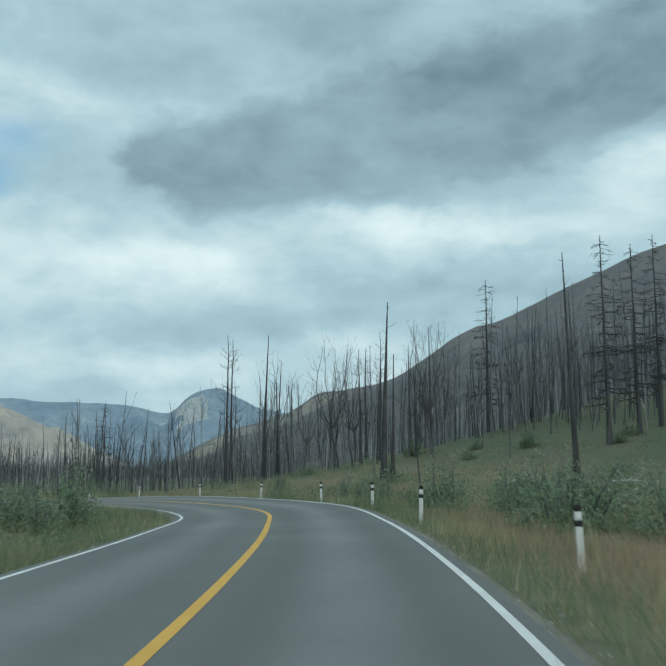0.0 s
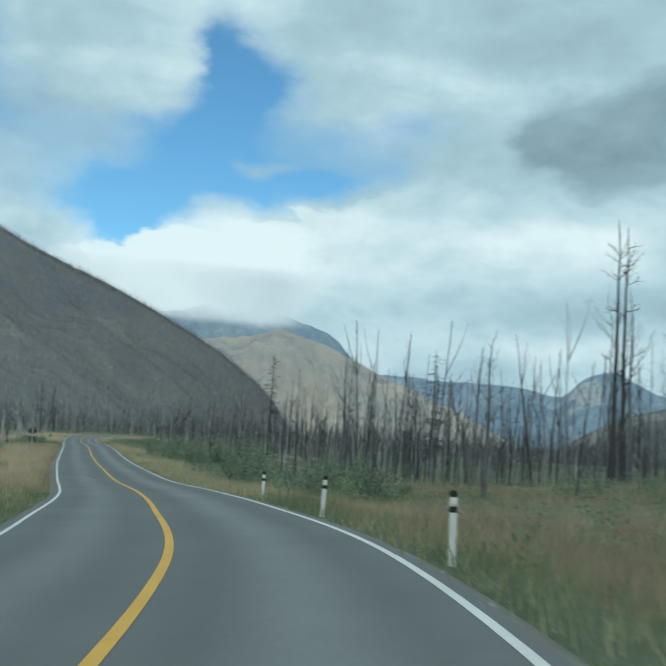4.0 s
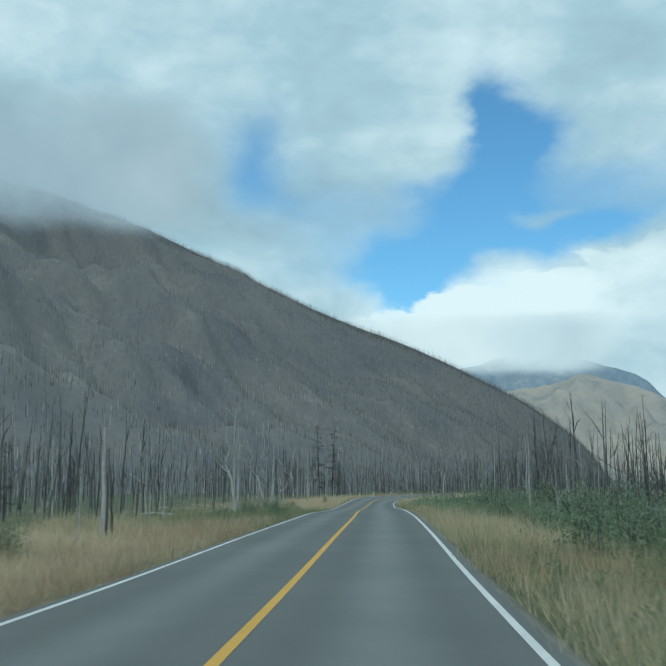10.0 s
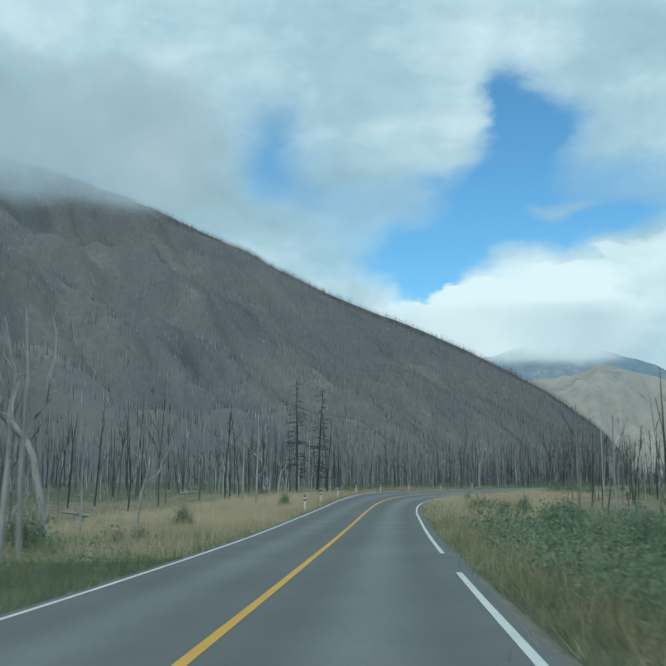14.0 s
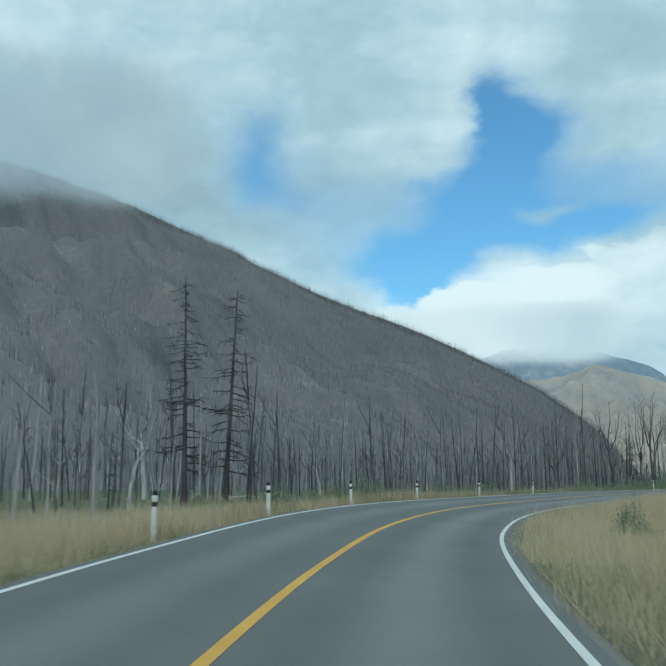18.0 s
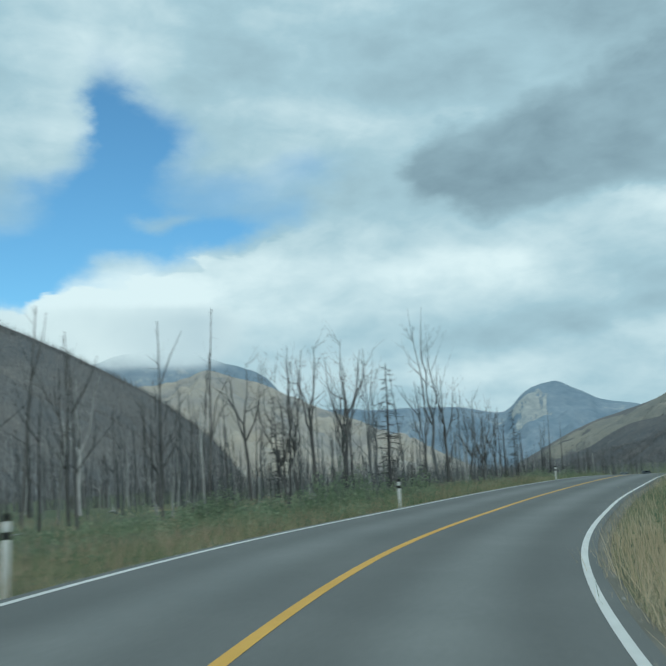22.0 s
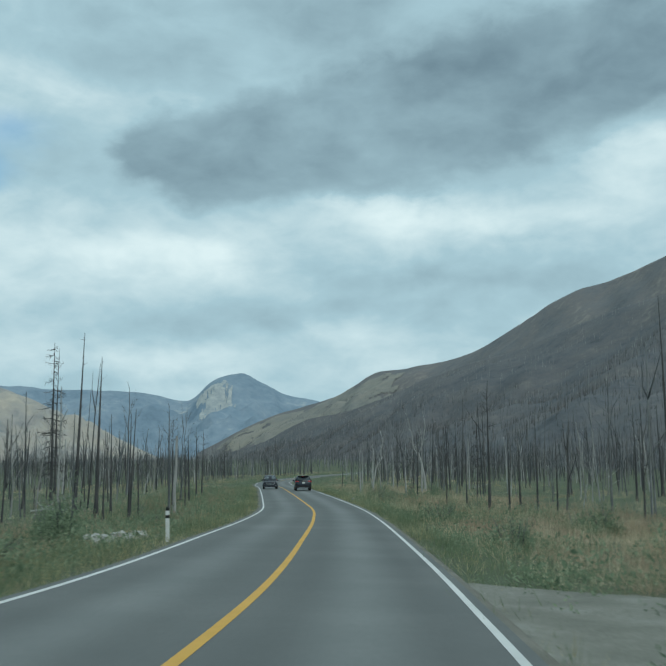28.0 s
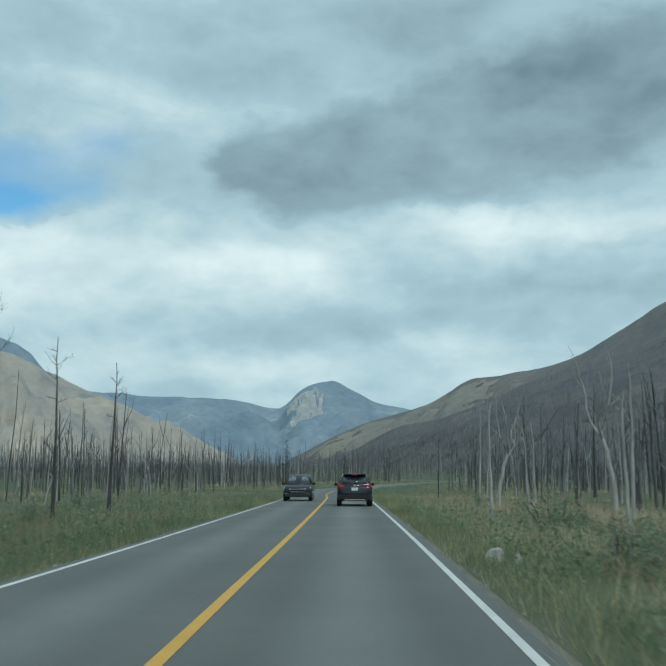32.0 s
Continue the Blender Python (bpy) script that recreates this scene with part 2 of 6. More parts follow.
# Far rock: the haze of distance is put into its blue-grey base colour.
ROCK_D = material("hazed_blue_rock", [(0.16, 0.225, 0.285), (0.21, 0.285, 0.35), (0.27, 0.34, 0.40), (0.47, 0.49, 0.48)], 0.004, 0.95, 8.0, 0.02, fine=0.03)
BURNT = material("burnt_wood", [(0.035, 0.037, 0.039), (0.07, 0.07, 0.071), (0.15, 0.146, 0.14)], 1.2, 0.9, 0.01, 12, stretch=(3, 3, 0.5), island=0.5)
BLEACHED = material("bleached_wood", [(0.20, 0.195, 0.185), (0.38, 0.375, 0.36), (0.64, 0.635, 0.61)], 1.0, 0.85, 0.01, 12, stretch=(3, 3, 0.4), island=0.5)
SLOPE_WOOD = material("slope_dead_wood", [(0.092, 0.097, 0.098), (0.178, 0.178, 0.171), (0.36, 0.35, 0.33)], 1.0, 0.9, 0.01, 12, stretch=(3, 3, 0.4), island=0.9)
# Grey dead wood, tinted bluish to carry the haze among the trees.
GREY_WOOD = material("grey_wood", [(0.05, 0.056, 0.06), (0.12, 0.128, 0.132), (0.30, 0.305, 0.30)], 1.0, 0.9, 0.01, 12, stretch=(3, 3, 0.4), island=0.8)
DARK_WOOD = material("dark_dead_wood", [(0.05, 0.052, 0.054), (0.095, 0.094, 0.093), (0.19, 0.182, 0.17)], 1.0, 0.9, 0.01, 12, stretch=(3, 3, 0.4), island=0.7)
GRASS_DRY = material("dry_grass", [(0.49, 0.385, 0.245), (0.69, 0.565, 0.385), (0.85, 0.745, 0.555)], 0.12, 0.9, island=0.5)
GRASS_STRAW = material("straw_grass", [(0.27, 0.25, 0.135), (0.45, 0.41, 0.235), (0.66, 0.59, 0.38)], 0.12, 0.9, island=0.5)
GRASS_RED = material("rusty_grass", [(0.34, 0.24, 0.165), (0.48, 0.355, 0.25), (0.60, 0.47, 0.345)], 0.12, 0.9, island=0.5)
GRASS_GREEN = material("green_grass", [(0.115, 0.157, 0.088), (0.195, 0.248, 0.14), (0.32, 0.365, 0.225)], 0.12, 0.9, island=0.5)
LEAF = material("shrub_leaf", [(0.125, 0.175, 0.108), (0.245, 0.315, 0.20), (0.42, 0.48, 0.325)], 0.6, 0.9, island=0.8)


def thin(mat, share):
    """Lets light through leaves and blades."""
    nt = mat.node_tree
    b = nt.nodes["Principled BSDF"]
    out = nt.nodes["Material Output"]
    t = nt.nodes.new("ShaderNodeBsdfTranslucent")
    nt.links.new(b.inputs["Base Color"].links[0].from_socket, t.inputs[0])
    mix = nt.nodes.new("ShaderNodeMixShader")
    mix.inputs[0].default_value = share
    nt.links.new(b.outputs[0], mix.inputs[1])
    nt.links.new(t.outputs[0], mix.inputs[2])
    nt.links.new(mix.outputs[0], out.inputs[0])


def litter(mat):
    """Dead straw lying on the soil, by the share kept on the mesh."""
    nt = mat.node_tree
    b = nt.nodes["Principled BSDF"]
    at = nt.nodes.new("ShaderNodeAttribute")
    at.attribute_name = "straw"
    n = nt.nodes.new("ShaderNodeTexNoise")
    n.inputs["Scale"].default_value, n.inputs["Detail"].default_value = 1.7, 6
    ramp = nt.nodes.new("ShaderNodeValToRGB")
    ramp.color_ramp.elements[0].position, ramp.color_ramp.elements[1].position = 0.3, 0.72
    ramp.color_ramp.elements[0].color, ramp.color_ramp.elements[1].color = (0.155, 0.125, 0.08, 1), (0.42, 0.335, 0.22, 1)
    nt.links.new(nt.nodes.new("ShaderNodeTexCoord").outputs["Object"], n.inputs["Vector"])
    nt.links.new(n.outputs["Fac"], ramp.inputs[0])
    mix = nt.nodes.new("ShaderNodeMix")
    mix.data_type = "RGBA"
    nt.links.new(at.outputs["Fac"], mix.inputs[0])
    nt.links.new(b.inputs["Base Color"].links[0].from_socket, mix.inputs[6])
    nt.links.new(ramp.outputs[0], mix.inputs[7])
    nt.links.new(mix.outputs[2], b.inputs["Base Color"])


litter(SOIL)
for q in (GRASS_DRY, GRASS_STRAW, GRASS_RED, GRASS_GREEN, LEAF):
    thin(q, 0.5)
POST_WHITE = material("white_plastic", [(0.62, 0.63, 0.60), (0.78, 0.79, 0.77)], 3, 0.5, 0.001, 30)
POST_BLACK = material("black_plastic", [(0.02, 0.02, 0.02), (0.04, 0.04, 0.04)], 3, 0.6)
SIGN_WHITE = material("sign_white", [(0.72, 0.74, 0.72), (0.82, 0.83, 0.82)], 2, 0.4)
SIGN_BLACK = material("sign_black", [(0.01, 0.01, 0.01), (0.02, 0.02, 0.02)], 2, 0.5)
POST_WOOD = material("weathered_post_wood", [(0.24, 0.225, 0.19), (0.38, 0.36, 0.31), (0.52, 0.50, 0.44)], 2.5, 0.9, 0.004, 20, stretch=(4, 4, 0.4))


# ---- geometry helpers ----
def mesh_np(name, verts, faces, mat=None, smooth=False, mats=None, index=None):
    """A mesh from arrays; faces has one row of equal length per face."""
    me = bpy.data.meshes.new(name)
    verts, faces = np.asarray(verts, np.float32), np.asarray(faces, np.int32)
    k = faces.shape[1]
    me.vertices.add(len(verts))
    me.vertices.foreach_set("co", verts.ravel())
    me.loops.add(faces.size)
    me.loops.foreach_set("vertex_index", faces.ravel())
    me.polygons.add(len(faces))
    me.polygons.foreach_set("loop_start", np.arange(0, faces.size, k, dtype=np.int32))
    me.polygons.foreach_set("loop_total", np.full(len(faces), k, np.int32))
    for q in mats or ([mat] if mat else []):
        me.materials.append(q)
    if index is not None:
        me.polygons.foreach_set("material_index", np.asarray(index, np.int32))
    if smooth:
        me.polygons.foreach_set("use_smooth", np.ones(len(faces), bool))
    me.update(calc_edges=True)
    me.validate()
    return me


def part(name, bm, mat, parent, label=""):
    """Links a bmesh or a mesh as one object under a thing or a part."""
    if isinstance(bm, bmesh.types.BMesh):
        me = bpy.data.meshes.new(name)
        bm.to_mesh(me)
        bm.free()
    else:
        me = bm
    if mat and not me.materials:
        me.materials.append(mat)
    ob = new(name, me)
    ob.parent = parent
    if label:
        ob["label"] = label
    return ob


def box(sx, sy, sz, at=(0, 0, 0), bevel=0.0, seg=2):
    bm = bmesh.new()
    bmesh.ops.create_cube(bm, size=1)
    bmesh.ops.scale(bm, vec=(sx, sy, sz), verts=bm.verts)
    bmesh.ops.translate(bm, vec=at, verts=bm.verts)
    if bevel:
        bmesh.ops.bevel(bm, geom=bm.edges[:], offset=bevel, segments=seg, affect="EDGES")
    return bm


def tube(path, radii, sides):
    """Verts and quads of a tapered tube along points."""
    path = np.asarray(path, float)
    d = np.gradient(path, axis=0)
    d /= np.linalg.norm(d, axis=1, keepdims=True) + 1e-9
    ref = np.where(np.abs(d[:, 2:3]) > 0.9, [[1.0, 0, 0]], [[0, 0, 1.0]])
    u = np.cross(d, ref)
    u /= np.linalg.norm(u, axis=1, keepdims=True) + 1e-9
    w = np.cross(d, u)
    a = np.linspace(0, 2 * np.pi, sides, endpoint=False)
    ring = u[:, None] * np.cos(a)[None, :, None] + w[:, None] * np.sin(a)[None, :, None]
    v = (path[:, None] + ring * np.asarray(radii)[:, None, None]).reshape(-1, 3)
    n = len(path)
    i, j = np.meshgrid(np.arange(n - 1), np.arange(sides), indexing="ij")
    j2 = (j + 1) % sides
    f = np.stack([i * sides + j, i * sides + j2, (i + 1) * sides + j2, (i + 1) * sides + j], -1).reshape(-1, 4)
    return v, f


def joined(bits):
    vs, fs, k = [], [], 0
    for v, f in bits:
        vs.append(v)
        fs.append(f + k)
        k += len(v)
    return np.concatenate(vs), np.concatenate(fs)


def scattered(variants, rows):
    """Copies of (verts, faces) variants at rows of x, y, z, turn, scale, tall, lean_x, lean_y, variant, as one (verts, faces)."""
    vs, fs, k = [], [], 0
    rows = np.asarray(rows, float)
    for q, (v, f) in enumerate(variants):
        r = rows[rows[:, 8].astype(int) == q]
        if not len(r):
            continue
        c, s = np.cos(r[:, 3])[:, None], np.sin(r[:, 3])[:, None]
        sc, tall = r[:, 4][:, None], (r[:, 4] * r[:, 5])[:, None]
        z = v[None, :, 2] * tall
        X = (v[None, :, 0] * c - v[None, :, 1] * s) * sc + r[:, 0][:, None] + z * r[:, 6][:, None]
        Y = (v[None, :, 0] * s + v[None, :, 1] * c) * sc + r[:, 1][:, None] + z * r[:, 7][:, None]
        P = np.stack([X, Y, z + r[:, 2][:, None]], -1).reshape(-1, 3)
        vs.append(P)
        fs.append((f[None] + (np.arange(len(r)) * len(v))[:, None, None]).reshape(-1, f.shape[1]) + k)
        k += len(P)
    return np.concatenate(vs), np.concatenate(fs)


# ---- plan of the road ----
ROAD = (
    (-3.93, -74.90), (-3.18, -49.90), (-2.33, -24.91), (-1.88, -12.41), (-1.44, 0.09), (-1.13, 12.10), (-1.37, 24.04), (-2.38, 36.07), (-5.67, 48.02), (-11.25, 59.45), (-18.62, 69.95), (-26.63, 80.44), (-35.42, 90.69), (-44.41, 101.22), (-53.59, 112.17), (-62.90, 123.46), (-72.56, 135.24), (-82.50, 147.32), (-92.56, 159.28), (-102.41, 171.02), (-111.85, 182.39), (-120.81, 193.33), (-129.42, 203.93), (-137.47, 214.54), (-144.73, 225.45), (-150.71, 237.09), (-154.85, 249.76), (-157.23, 263.56), (-157.44, 278.10), (-156.73, 292.70), (-155.88, 307.19), (-154.83, 321.39), (-153.76, 335.30), (-153.02, 349.20), (-152.76, 363.10), (-152.70, 377.01), (-152.98, 390.69), (-154.05, 406.23), (-155.99, 431.18), (-158.36, 459.97), (-161.02, 487.56), (-162.53, 525.10), (-159.35, 575.01), (-151.24, 637.35), (-139.44, 699.77), (-130.05, 774.77),
)
# height and crossfall at those points
HEIGHT = (1.41, 1.49, 1.57, 1.65, 1.72, 1.78, 1.74, 1.61, 1.43, 1.24, 0.87, 0.41, 0.07, 0.04, -0.04, -0.06, 0.06, 0.12, 0.09, -0.13, -0.28, -0.29, -0.24, -0.03, 0.14, 0.25, 0.36, 0.54, 0.73, 0.95, 1.09, 1.12, 0.92, 0.39, 0.04, -0.28, -0.53, -0.67, -0.87, -1.12, -1.43, -1.68, -1.90, -2.09, -2.27, -2.45)
BANK = (1.0, 1.0, 1.0, 0.7, 0.2, -0.8, -2.5, -3.9, -4.3, -4.6, -4.4, -3.6, -1.7, -0.1, -0.2, -0.8, -1.4, -1.6, -1.9, -2.0, -1.3, -0.2, 0.9, 2.9, 4.8, 4.6, 3.8, 2.9, 1.8, 1.3, 0.8, 0.8, 1.5, 2.0, 1.9, 1.3, 0.9, 0.1, -0.1, -0.1, -0.2, -0.1, -0.1, -0.0, -0.0, 0.0)
LANE, EDGE = 2.99, 3.19



def spline(rows, step):
    """Points about every step metres on a smooth curve through rows of any width."""
    p = np.asarray(rows, float)
    p = np.concatenate([2 * p[:1] - p[1:2], p, 2 * p[-1:] - p[-2:-1]])
    out = []
    for a, b, c, d in zip(p, p[1:], p[2:], p[3:]):
        n = max(2, int(np.linalg.norm((c - b)[:2]) / step))
        t = np.arange(n)[:, None] / n
        out.append(0.5 * (2 * b + (c - a) * t + (2 * a - 5 * b + 4 * c - d) * t**2 + (3 * b - a - 3 * c + d) * t**3))
    return np.concatenate([*out, p[-2:-1]])


CENTRE = spline([(x, y, b, z) for (x, y), b, z in zip(ROAD, BANK, HEIGHT)], 1.0)
WAY = np.gradient(CENTRE[:, :2], axis=0)
WAY /= np.linalg.norm(WAY, axis=1, keepdims=True)
SIDE = np.stack([-WAY[:, 1], WAY[:, 0]], 1)
TILT = np.tan(np.radians(CENTRE[:, 2]))
RISE = CENTRE[:, 3]


def beside(x, y):
    """Metres to the left of the road's middle, along it, and the height of the road's plane there."""
    x, y = np.atleast_1d(np.asarray(x, float)), np.atleast_1d(np.asarray(y, float))
    left, along, plane = np.empty(len(x)), np.empty(len(x), int), np.empty(len(x))
    for k in range(0, len(x), 4000):
        d = (x[k:k + 4000, None] - CENTRE[None, :, 0]) ** 2 + (y[k:k + 4000, None] - CENTRE[None, :, 1]) ** 2
        i = d.argmin(1)
        n = (x[k:k + 4000] - CENTRE[i, 0]) * SIDE[i, 0] + (y[k:k + 4000] - CENTRE[i, 1]) * SIDE[i, 1]
        left[k:k + 4000] = np.sign(n) * np.sqrt(d.min(1))
        along[k:k + 4000] = i
        plane[k:k + 4000] = RISE[i] + n.clip(-6, 6) * TILT[i]
    return left, along, plane


def swell(x, y, s, seed=0.0):
    """A cheap smooth unevenness between about -1 and 1."""
    return (np.sin(x / s + 1.3 * seed + 1.7 * np.sin(y / s * 0.7 + seed)) + np.sin(y / s * 1.13 + 2.1 * seed + 1.3 * np.sin(x / s * 0.8 - seed)) + np.sin((x + y) / s * 0.37 + seed)) / 3


def ground_z(x, y):
    x, y = np.atleast_1d(np.asarray(x, float)), np.atleast_1d(np.asarray(y, float))
    left, along, plane = beside(x, y)
    a = np.abs(left)
    wild = -0.35 + 0.22 * swell(x, y, 5.0, 1.0) + 0.35 * swell(x, y, 23.0, 2.0) * np.clip((a - 8) / 20, 0, 1)
    far = np.clip((a - 60) / 300, 0, 3)
    wild = wild + RISE[along] * np.exp(-((a / 120) ** 2))
    wild = wild + (0.085 * np.clip(-left - 6, 0, 18) + 0.25 * np.clip(-left - 24, 0, 100)) * np.clip((192 - along) / 48, 0, 1)
    wild = wild + far * 1.5 * (1 + swell(x, y, 120.0, 3.0))
    k = np.clip((a - 3.6) / 4.0, 0, 1)
    k = k * k * (3 - 2 * k)
    return (plane - 0.09 - 0.08 * np.clip(a - 3, 0, 1)) * (1 - k) + wild * k


def ribbon(name, lo, hi, lift, mat, first=0, last=None, cut=1, ragged=0.0):
    """A strip along the road between two offsets to the left of its middle."""
    idx = np.arange(len(CENTRE))[first:last]
    cols = np.linspace(lo, hi, cut + 1)
    off = cols[None, :] + np.zeros((len(idx), 1))
    if ragged:
        off[:, -1] += ragged * np.random.RandomState(3).uniform(-1, 1, len(idx))
    P = np.empty((len(idx), cut + 1, 3))
    P[..., :2] = CENTRE[idx, None, :2] + SIDE[idx, None] * off[..., None]
    P[..., 2] = RISE[idx, None] + off * TILT[idx, None] + lift(off) if callable(lift) else RISE[idx, None] + off * TILT[idx, None] + lift
    n, c = len(idx), cut + 1
    i, j = np.meshgrid(np.arange(n - 1), np.arange(cut), indexing="ij")
    f = np.stack([i * c + j, (i + 1) * c + j, (i + 1) * c + j + 1, i * c + j + 1], -1).reshape(-1, 4)
    if hi > lo:
        f = f[:, ::-1]
    me = mesh_np(name, P.reshape(-1, 3), f, mat, True)
    me.attributes.new("across", "FLOAT", "POINT").data.foreach_set("value", off.ravel().astype(np.float32))
    return me


road = tagged(new("road"), "grey worn asphalt two-lane road", "road", kind="structure")
part("asphalt", ribbon("asphalt", EDGE, -EDGE, 0.0, ASPHALT, cut=24), None, road)
for side in (1, -1):
    # the right line is worn away for four metres
    for first, last in ((0, None),) if side > 0 else ((0, 274), (278, None)):
        part("edge_line", ribbon("edge_line", side * LANE - 0.052, side * LANE + 0.052, 0.004, WHITE_LINE, first, last), None, road, "worn white edge line")
    part("shoulder", ribbon("shoulder", side * (EDGE - 0.05), side * (EDGE + 0.3), lambda o: -0.015 - 0.22 * np.clip(np.abs(o) - EDGE, 0, 9) - 4 * np.clip(np.abs(o) - EDGE - 0.22, 0, 9), GRAVEL, cut=3, ragged=0.04), None, road, "gravel shoulder")
TAR = material("tar_patch", [(0.085, 0.088, 0.085), (0.11, 0.113, 0.11), (0.14, 0.142, 0.138)], 3.0, 0.75, 0.004, 40)


def tar_patch(i, off, long, wide, seed):
    """A dark ragged repair lying on the asphalt."""
    r = np.random.RandomState(seed)
    bm = bmesh.new()
    ring = []
    for a in np.linspace(0, 2 * np.pi, 18, endpoint=False):
        k = r.uniform(0.7, 1.1)
        u, w = math.cos(a) * long * k, off + math.sin(a) * wide * k
        x, y = CENTRE[i, :2] + WAY[i] * u + SIDE[i] * w
        slope = (RISE[i + 2] - RISE[i - 2]) / 4
        ring.append(bm.verts.new((x, y, RISE[i] + slope * u + w * TILT[i] + 0.005)))
    f = bm.faces.new(ring)
    f.normal_update()
    if f.normal.z < 0:
        f.normal_flip()
    part("tar_patch", bm, TAR, road, "dark tar repair")


for row in ((308, -1.85, 0.14, 0.32, 1), (308, -1.2, 0.1, 0.26, 2), (175, 1.2, 0.7, 0.2, 3), (173, 1.0, 0.5, 0.22, 5), (183, -2.0, 0.35, 0.16, 4)):
    tar_patch(*row)
part("centre_line", ribbon("centre_line", -0.068, 0.068, 0.004, YELLOW_LINE), None, road, "solid yellow centre line")


def ground_lines(lo, hi, a, b, step):
    """Grid lines, step apart from a to b, then wider and wider to lo and hi."""
    mid = list(np.arange(a, b + 0.1, step))
    up, s = [mid[-1]], step
    while up[-1] < hi:
        s *= 1.14
        up.append(min(hi, up[-1] + s))
    down, s = [mid[0]], step
    while down[-1] > lo:
        s *= 1.14
        down.append(max(lo, down[-1] - s))
    return np.array(down[1:][::-1] + mid + up[1:])


# side, stretch along the road, offsets and share of dry ground
DRY_GROUND = ((1, 158, 250, 4, 20, 0.9), (1, 288, 366, 3.5, 26, 0.95), (-1, 318, 386, 3.5, 26, 0.9), (-1, 104, 182, 8, 30, 0.5), (-1, 70, 112, 4.5, 18, 0.6), (-1, 205, 268, 3.6, 10, 0.75),
              (1, 366, 425, 3.6, 9, 0.45), (-1, 462, 520, 6, 16, 0.5), (1, 462, 520, 3.6, 9, 0.35), (-1, 520, 590, 3.6, 14, 0.4))


def dryness(left, along):
    """How much of the ground is dry straw, 0 to 1."""
    total = np.zeros(len(left))
    for side, a, b, lo, hi, share in DRY_GROUND:
        o = left * side
        k = np.clip((along - a) / 12, 0, 1) * np.clip((b - along) / 12, 0, 1) * np.clip((o - lo + 1.5) / 2, 0, 1) * np.clip((hi - o) / 5, 0, 1)
        total = np.maximum(total, share * k)
    return total


gx, gy = ground_lines(-4900, 4900, -215, 60, 2.1), ground_lines(-4900, 4900, -60, 560, 2.1)
X, Y = np.meshgrid(gx, gy, indexing="ij")
Z = ground_z(X.ravel(), Y.ravel())
nx, ny = X.shape
i, j = np.meshgrid(np.arange(nx - 1), np.arange(ny - 1), indexing="ij")
F = np.stack([i * ny + j, (i + 1) * ny + j, (i + 1) * ny + j + 1, i * ny + j + 1], -1).reshape(-1, 4)
ground_mesh = mesh_np("ground", np.stack([X.ravel(), Y.ravel(), Z], 1), F, SOIL, True)
left, along, _ = beside(X.ravel(), Y.ravel())
straw = dryness(left, along) * (0.75 + 0.35 * swell(X.ravel(), Y.ravel(), 4.2, 5.0))
ground_mesh.attributes.new("straw", "FLOAT", "POINT").data.foreach_set("value", np.clip(straw, 0, 1).astype(np.float32))
ground = tagged(new("ground", ground_mesh), "uneven meadow ground of dry and green grass", "ground", kind="structure")


# ---- mountains ----
def from_eye(ex, ey, az, el, d):
    a = radians(az)
    return (ex - d * math.sin(a), ey + d * math.cos(a), 1.4 + d * math.tan(radians(el)))


def mountain(name, crest, base, mat, label, rough=0.05, bow=1.0, nu=150, nv=70, seed=1.0):
    """A slope lofted from a base curve to a crest, with gullies and a back side."""
    c, b = spline(crest, 1e9), spline(base, 1e9)
    t = np.linspace(0, 1, nu)
    at = lambda p: np.stack([np.interp(t, np.linspace(0, 1, len(p)), p[:, k]) for k in range(3)], 1)
    c, b = at(spline(crest, 12.0)), at(spline(base, 12.0))
    s = np.linspace(0, 1, nv)
    P = b[:, None] * (1 - s)[None, :, None] + c[:, None] * s[None, :, None]
    size = np.linalg.norm(c - b, axis=1)[:, None]
    P[..., 2] = b[:, None, 2] + (c - b)[:, None, 2] * (s[None] ** bow)
    env = (np.sin(np.pi * s) ** 0.7)[None] * rough * size
    g = np.empty((nu, nv))
    for a in range(nu):
        for k in range(nv):
            x, y, z = P[a, k] / 170.0
            g[a, k] = noise.fractal(Vector((x + seed, y, 0.25 * z)), 1.0, 2.1, 5) + 0.6 * abs(noise.noise(Vector((t[a] * 26 + seed, s[k] * 1.6, 3.0))))
    P[..., 2] += env * (g - 0.3) + (s[None] ** 6) * rough * 0.12 * size * g
    back = P[:, -1:].copy() + (c - b)[:, None] * 0.6
    back[..., 2] = -20
    P = np.concatenate([P, back], 1)
    m = nv + 1
    i, j = np.meshgrid(np.arange(nu - 1), np.arange(m - 1), indexing="ij")
    f = np.stack([i * m + j, (i + 1) * m + j, (i + 1) * m + j + 1, i * m + j + 1], -1).reshape(-1, 4)
    ob = tagged(new(name, mesh_np(name, P.reshape(-1, 3), f, mat, True)), label, "mountain", kind="structure")
    return ob, P[:, :-1]


